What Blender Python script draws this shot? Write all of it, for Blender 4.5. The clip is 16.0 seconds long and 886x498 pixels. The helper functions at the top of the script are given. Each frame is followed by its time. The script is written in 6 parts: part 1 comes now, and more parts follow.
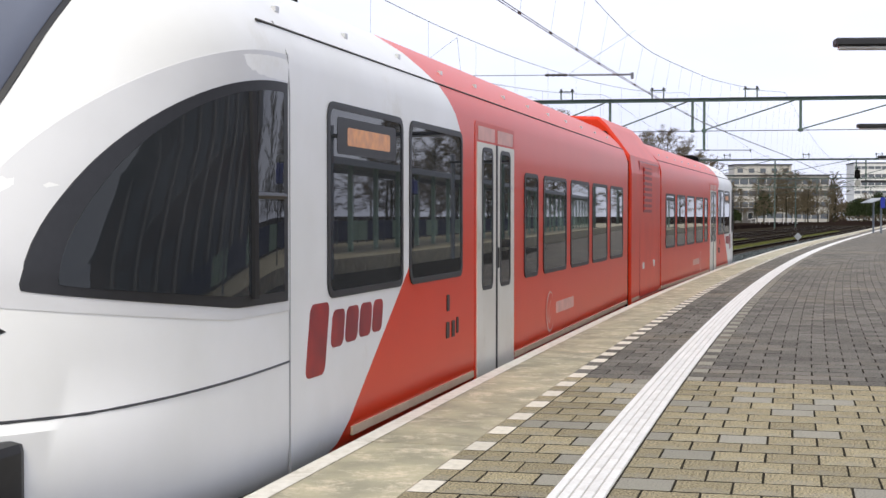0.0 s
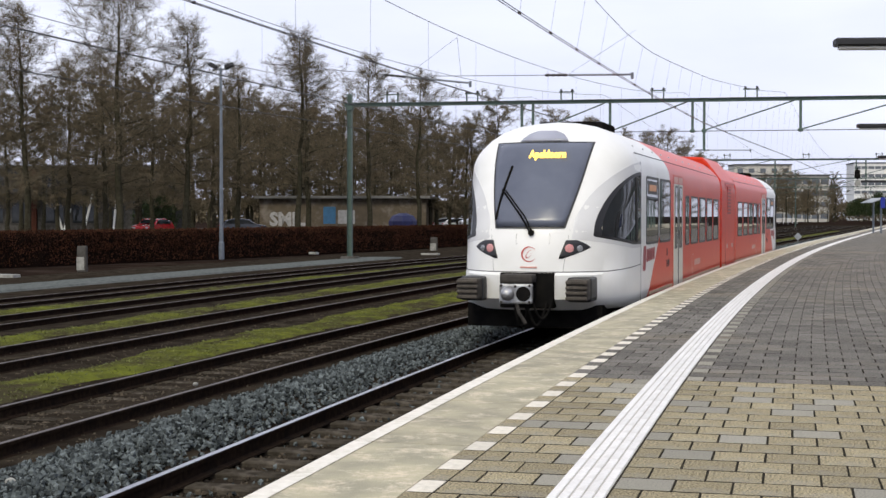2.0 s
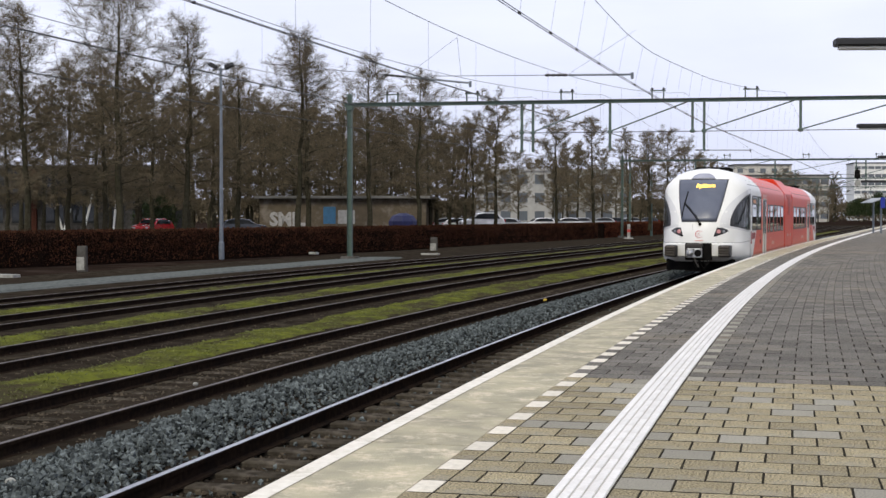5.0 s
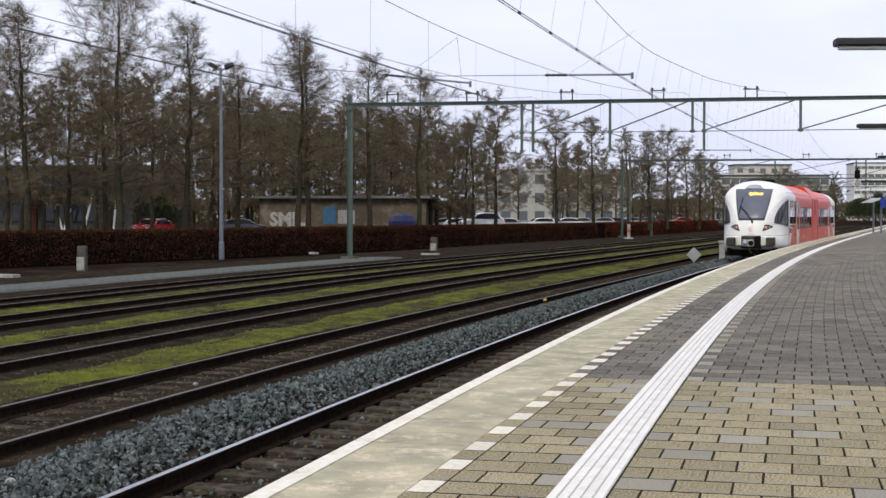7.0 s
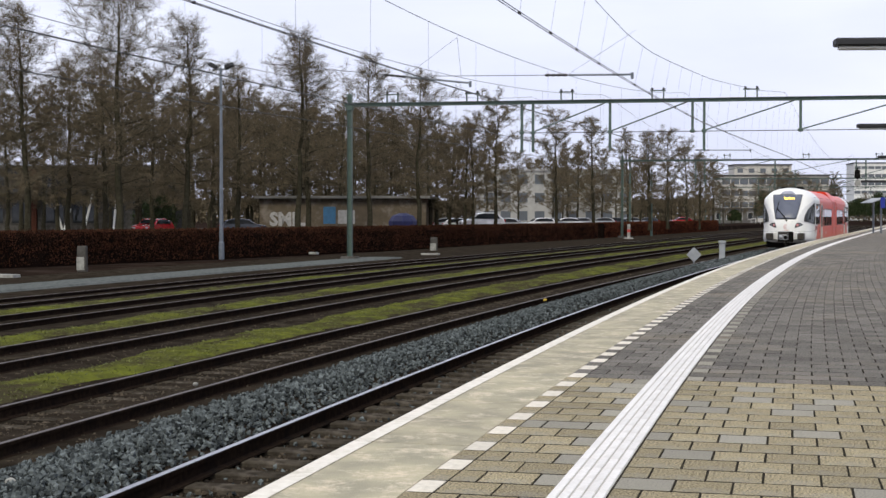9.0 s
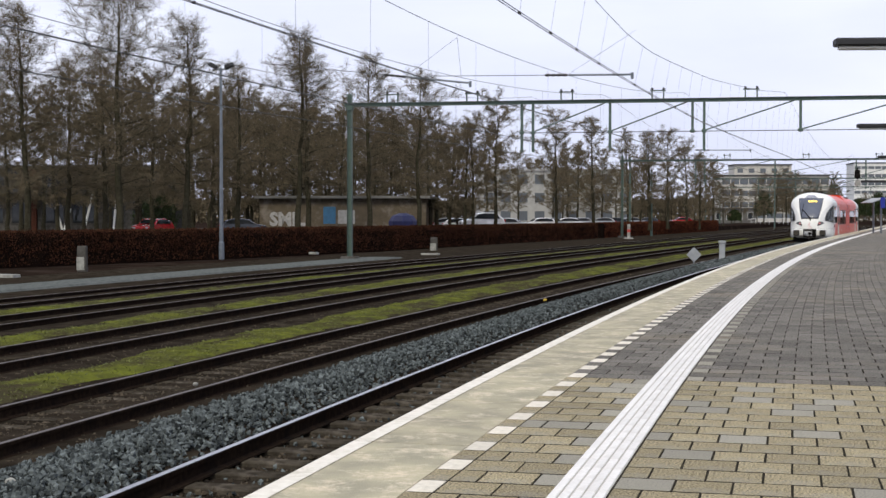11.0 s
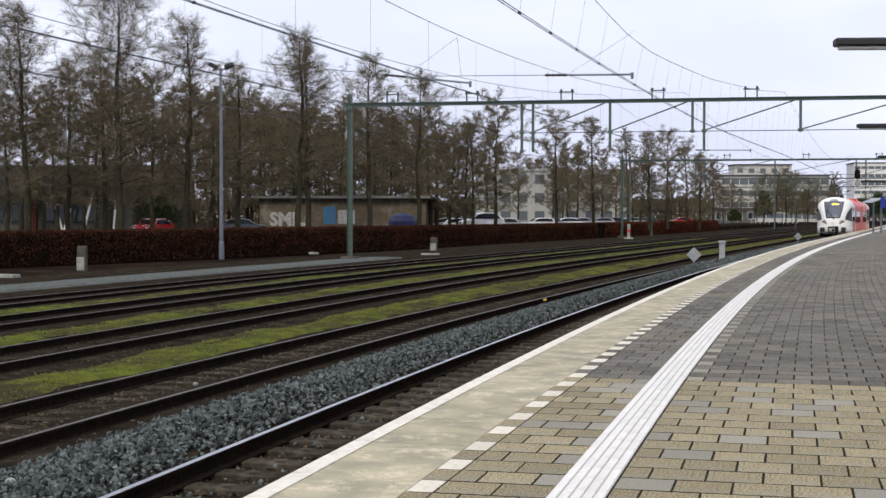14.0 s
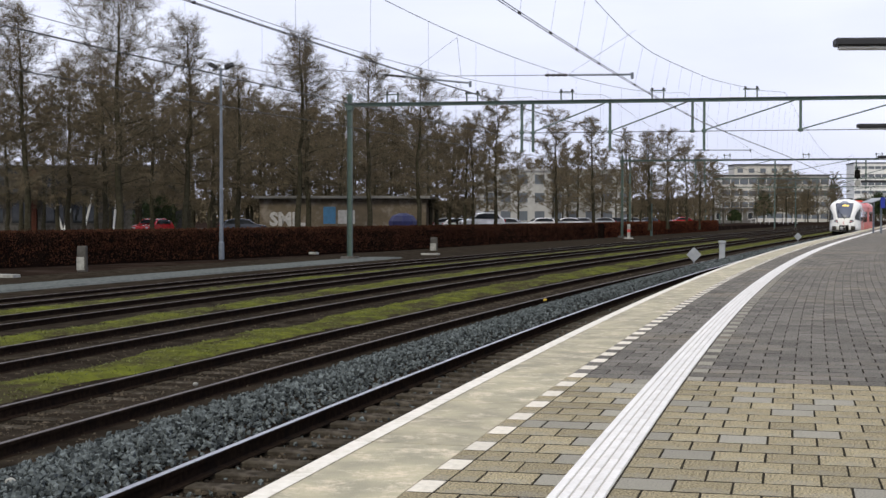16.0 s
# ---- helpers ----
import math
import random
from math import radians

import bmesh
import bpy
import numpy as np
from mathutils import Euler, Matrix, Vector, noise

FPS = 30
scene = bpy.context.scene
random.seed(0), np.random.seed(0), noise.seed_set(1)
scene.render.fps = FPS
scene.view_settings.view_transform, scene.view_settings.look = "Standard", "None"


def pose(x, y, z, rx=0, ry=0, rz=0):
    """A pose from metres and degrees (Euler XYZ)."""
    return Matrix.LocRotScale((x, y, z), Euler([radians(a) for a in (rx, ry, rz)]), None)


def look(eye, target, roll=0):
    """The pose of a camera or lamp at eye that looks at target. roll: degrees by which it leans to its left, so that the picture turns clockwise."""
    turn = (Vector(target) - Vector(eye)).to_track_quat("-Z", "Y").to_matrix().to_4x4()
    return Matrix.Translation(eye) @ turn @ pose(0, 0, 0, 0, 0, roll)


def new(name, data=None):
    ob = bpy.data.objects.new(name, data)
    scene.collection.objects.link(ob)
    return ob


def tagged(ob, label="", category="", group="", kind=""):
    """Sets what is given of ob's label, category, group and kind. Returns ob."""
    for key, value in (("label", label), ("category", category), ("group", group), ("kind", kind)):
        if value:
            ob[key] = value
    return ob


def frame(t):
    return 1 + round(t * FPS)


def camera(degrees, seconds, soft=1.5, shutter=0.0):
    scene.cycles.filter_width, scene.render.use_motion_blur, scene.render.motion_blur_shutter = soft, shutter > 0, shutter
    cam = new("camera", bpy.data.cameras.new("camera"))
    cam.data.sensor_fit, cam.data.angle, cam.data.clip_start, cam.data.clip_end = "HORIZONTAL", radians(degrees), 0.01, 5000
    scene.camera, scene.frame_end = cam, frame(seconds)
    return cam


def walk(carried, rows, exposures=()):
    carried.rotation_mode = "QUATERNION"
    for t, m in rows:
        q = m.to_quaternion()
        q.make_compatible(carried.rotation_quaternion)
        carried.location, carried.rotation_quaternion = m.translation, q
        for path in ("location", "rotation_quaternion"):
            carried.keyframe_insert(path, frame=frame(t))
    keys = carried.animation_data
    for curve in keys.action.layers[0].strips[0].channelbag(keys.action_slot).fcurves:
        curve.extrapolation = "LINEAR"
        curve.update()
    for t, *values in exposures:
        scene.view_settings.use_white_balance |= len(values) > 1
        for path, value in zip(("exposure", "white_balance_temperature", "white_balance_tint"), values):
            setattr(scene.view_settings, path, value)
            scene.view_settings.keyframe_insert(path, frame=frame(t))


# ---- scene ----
import itertools

# ---------- camera ----------
cam = camera(35.51, 16.0, soft=1.5, shutter=0.0)
EYE = 1.4056
cam_pose = pose(0, 0, EYE, 90 - 1.375, -0.02, 0)
walk(cam, [(0.0, cam_pose), (16.0, cam_pose)], exposures=[(0.0, 0.2), (0.5, 0.19), (1.0, 0.13), (1.5, 0.05), (2.0, 0.03), (3.0, 0.02), (4.0, 0.0), (16.0, 0.0)])

# ---------- sky and sun ----------
world = bpy.data.worlds.new("sky")
scene.world = world
world.use_nodes = True
wn, wl = world.node_tree.nodes, world.node_tree.links
sky = wn.new("ShaderNodeTexSky")
sky.sky_type, sky.sun_disc = "NISHITA", False
SUN_EL, SUN_ROT = radians(48.6), radians(197)
sky.sun_elevation, sky.sun_rotation = SUN_EL, SUN_ROT
sky.air_density, sky.dust_density, sky.ozone_density = 1.0, 4.0, 1.0
cloud_in = wn.new("ShaderNodeTexCoord")
cloud_map = wn.new("ShaderNodeMapping")
cloud_map.inputs["Scale"].default_value = (1.0, 1.0, 3.5)
cloud = wn.new("ShaderNodeTexNoise")
cloud.inputs["Scale"].default_value, cloud.inputs["Detail"].default_value = 2.2, 6.0
cloud_ramp = wn.new("ShaderNodeValToRGB")
cloud_ramp.color_ramp.elements[0].position, cloud_ramp.color_ramp.elements[0].color = 0.3, (7.3, 7.75, 9.9, 1)
cloud_ramp.color_ramp.elements[1].position, cloud_ramp.color_ramp.elements[1].color = 0.68, (9.9, 10.25, 11.7, 1)
cloud_mix = wn.new("ShaderNodeMixRGB")
cloud_mix.inputs["Fac"].default_value = 0.9
wl.new(cloud_in.outputs["Generated"], cloud_map.inputs["Vector"])
wl.new(cloud_map.outputs["Vector"], cloud.inputs["Vector"])
wl.new(cloud.outputs["Fac"], cloud_ramp.inputs["Fac"])
wl.new(sky.outputs["Color"], cloud_mix.inputs["Color1"])
wl.new(cloud_ramp.outputs["Color"], cloud_mix.inputs["Color2"])
wl.new(cloud_mix.outputs["Color"], wn["Background"].inputs["Color"])
wn["Background"].inputs["Strength"].default_value = 0.107
sun = new("sun", bpy.data.lights.new("sun", "SUN"))
sun.data.energy, sun.data.angle, sun.data.color = 2.0, radians(20), (1.0, 0.925, 0.72)
sun.matrix_world = look((-10, -32, 38), (0, 0, 0))

# ---------- the line that the tracks follow ----------
# heading right of +y at distance s; curvature falls off with s
def heading(s):
    a = min(s, 108.0)
    h = 0.2309 + 2.0739e-3 * a - 1.00125e-5 * a * a
    return h

PATH_STEP, PATH_FROM = 0.25, -60.0
_px, _py = [0.0], [0.0]
for _i in range(1800):
    _h = heading(PATH_FROM + (_i + 0.5) * PATH_STEP)
    _px.append(_px[-1] + math.sin(_h) * PATH_STEP)
    _py.append(_py[-1] + math.cos(_h) * PATH_STEP)
_n0 = int(-PATH_FROM / PATH_STEP)
_px = np.array(_px) - _px[_n0]
_py = np.array(_py) - _py[_n0]
_ps = PATH_FROM + PATH_STEP * np.arange(len(_px))

def at(s, off=0.0, z=0.0):
    """The point at distance s along the line, off metres to its left."""
    x, y, h = float(np.interp(s, _ps, _px)), float(np.interp(s, _ps, _py)), heading(s)
    return Vector((x - off * math.cos(h), y + off * math.sin(h), z))

def along(s, off=0.0, z=0.0):
    """A pose at that point: y along the line, x to its right."""
    return Matrix.Translation(at(s, off, z)) @ Matrix.Rotation(-heading(s), 4, "Z")

ZR = -0.752                     # rail top of the first track, below the platform
EDGE = 2.59                     # platform edge
TRACK = 4.28                    # middle of the first track
# the other tracks: (middle at s, rail top)
def spline(s, pts):
    return float(np.interp(s, [q[0] for q in pts], [q[1] for q in pts]))
SIDE_TRACKS = [
    (lambda s: spline(s, [(-20, 8.5), (15, 8.3), (30, 8.15), (60, 7.75), (110, 7.9), (300, 8.0)]), -0.86),
    (lambda s: spline(s, [(-20, 12.6), (20, 12.75), (45, 13.0), (110, 12.6), (300, 12.4)]), -0.9),
    (lambda s: spline(s, [(-20, 17.2), (25, 17.3), (55, 17.6), (110, 17.2), (300, 17.0)]), -0.92),
    (lambda s: spline(s, [(-20, 21.4), (35, 21.4), (60, 21.6), (110, 21.2), (300, 21.0)]), -0.95),
]
GROUND = -1.1
BACK = -0.3                     # higher land behind the hedge

# ---------- materials ----------
def mat(name, c1, c2=None, scale=8.0, rough=0.6, metal=0.0, bump=0.0, bump_scale=None, stain=None, stain_scale=0.7, stain_lo=0.5, vary=0.0,
        island=0.0, spec=0.5, coat=0.0, emit=0.0, detail=6.0, hard=0.15, stain_rough=0.65):
    m = bpy.data.materials.new(name)
    m.use_nodes = True
    n, l = m.node_tree.nodes, m.node_tree.links
    b = n["Principled BSDF"]
    b.inputs["Roughness"].default_value, b.inputs["Metallic"].default_value = rough, metal
    if rough >= 0.9 and spec == 0.5:
        spec = 0.0
    elif rough >= 0.85 and spec == 0.5:
        spec = 0.06
    b.inputs["Specular IOR Level"].default_value, b.inputs["Coat Weight"].default_value = spec, coat
    b.inputs["Coat Roughness"].default_value = 0.08
    tc = n.new("ShaderNodeTexCoord")
    nz = n.new("ShaderNodeTexNoise")
    nz.inputs["Scale"].default_value, nz.inputs["Detail"].default_value = scale, detail
    l.new(tc.outputs["Object"], nz.inputs["Vector"])
    mix = n.new("ShaderNodeMixRGB")
    mix.inputs["Color1"].default_value = (*c1, 1)
    mix.inputs["Color2"].default_value = (*(c2 or [c * 0.8 for c in c1]), 1)
    rp = n.new("ShaderNodeMapRange")
    rp.inputs["From Min"].default_value, rp.inputs["From Max"].default_value = 0.5 - hard, 0.5 + hard
    l.new(nz.outputs["Fac"], rp.inputs["Value"])
    l.new(rp.outputs["Result"], mix.inputs["Fac"])
    col = mix.outputs["Color"]
    if stain:
        n2 = n.new("ShaderNodeTexNoise")
        n2.inputs["Scale"].default_value, n2.inputs["Detail"].default_value, n2.inputs["Roughness"].default_value = stain_scale, 8.0, stain_rough
        l.new(tc.outputs["Object"], n2.inputs["Vector"])
        r2 = n.new("ShaderNodeMapRange")
        r2.inputs["From Min"].default_value, r2.inputs["From Max"].default_value = stain_lo, stain_lo + 0.16
        l.new(n2.outputs["Fac"], r2.inputs["Value"])
        m2 = n.new("ShaderNodeMixRGB")
        m2.inputs["Color2"].default_value = (*stain, 1)
        l.new(r2.outputs["Result"], m2.inputs["Fac"])
        l.new(col, m2.inputs["Color1"])
        col = m2.outputs["Color"]
    if vary or island:
        src = n.new("ShaderNodeNewGeometry").outputs["Random Per Island"]
        if vary:
            both = n.new("ShaderNodeMath")
            both.operation = "ADD"
            l.new(src, both.inputs[0])
            l.new(n.new("ShaderNodeObjectInfo").outputs["Random"], both.inputs[1])
            whole = n.new("ShaderNodeMath")
            whole.operation = "FRACT"
            l.new(both.outputs[0], whole.inputs[0])
            src = whole.outputs[0]
        amount = vary or island
        r3 = n.new("ShaderNodeMapRange")
        r3.inputs["To Min"].default_value, r3.inputs["To Max"].default_value = 1 - amount, 1 + amount
        l.new(src, r3.inputs["Value"])
        hs = n.new("ShaderNodeHueSaturation")
        l.new(r3.outputs["Result"], hs.inputs["Value"])
        l.new(col, hs.inputs["Color"])
        col = hs.outputs["Color"]
    l.new(col, b.inputs["Base Color"])
    if emit:
        l.new(col, b.inputs["Emission Color"])
        b.inputs["Emission Strength"].default_value = emit
    if bump:
        n4 = n.new("ShaderNodeTexNoise")
        n4.inputs["Scale"].default_value, n4.inputs["Detail"].default_value = bump_scale or scale * 4, 5.0
        l.new(tc.outputs["Object"], n4.inputs["Vector"])
        bp = n.new("ShaderNodeBump")
        bp.inputs["Strength"].default_value, bp.inputs["Distance"].default_value = bump, 0.02
        l.new(n4.outputs["Fac"], bp.inputs["Height"])
        l.new(bp.outputs["Normal"], b.inputs["Normal"])
    return m

def livery():
    """White cab, red saloon; a slanted edge between them that folds back on the roof."""
    m = mat("train_paint", (0.80, 0.80, 0.785), (0.75, 0.75, 0.725), 1.5, 0.32, coat=0.04, spec=0.22, stain=(0.66, 0.64, 0.57), stain_scale=0.9, stain_lo=0.62)
    n, l = m.node_tree.nodes, m.node_tree.links
    b = n["Principled BSDF"]
    white = b.inputs["Base Color"].links[0].from_socket
    tc = n.new("ShaderNodeTexCoord")
    sp = n.new("ShaderNodeSeparateXYZ")
    l.new(tc.outputs["Object"], sp.inputs["Vector"])
    def line(k, c):
        a = n.new("ShaderNodeMath")
        a.operation = "MULTIPLY_ADD"
        l.new(sp.outputs["Z"], a.inputs[0])
        a.inputs[1].default_value, a.inputs[2].default_value = k, c
        return a.outputs[0]
    low = n.new("ShaderNodeMath")
    low.operation = "MINIMUM"
    l.new(line(1.47, 2.63), low.inputs[0])
    l.new(line(-1.3, 10.6), low.inputs[1])
    gt = n.new("ShaderNodeMath")
    gt.operation = "GREATER_THAN"
    l.new(sp.outputs["Y"], gt.inputs[0])
    l.new(low.outputs[0], gt.inputs[1])
    nz = n.new("ShaderNodeTexNoise")
    nz.inputs["Scale"].default_value, nz.inputs["Detail"].default_value = 1.2, 7.0
    l.new(tc.outputs["Object"], nz.inputs["Vector"])
    red = n.new("ShaderNodeMixRGB")
    red.inputs["Color1"].default_value, red.inputs["Color2"].default_value = (0.68, 0.046, 0.012, 1), (0.60, 0.036, 0.010, 1)
    l.new(nz.outputs["Fac"], red.inputs["Fac"])
    mx = n.new("ShaderNodeMixRGB")
    l.new(gt.outputs[0], mx.inputs["Fac"])
    l.new(white, mx.inputs["Color1"])
    l.new(red.outputs["Color"], mx.inputs["Color2"])
    l.new(mx.outputs["Color"], b.inputs["Base Color"])
    return m

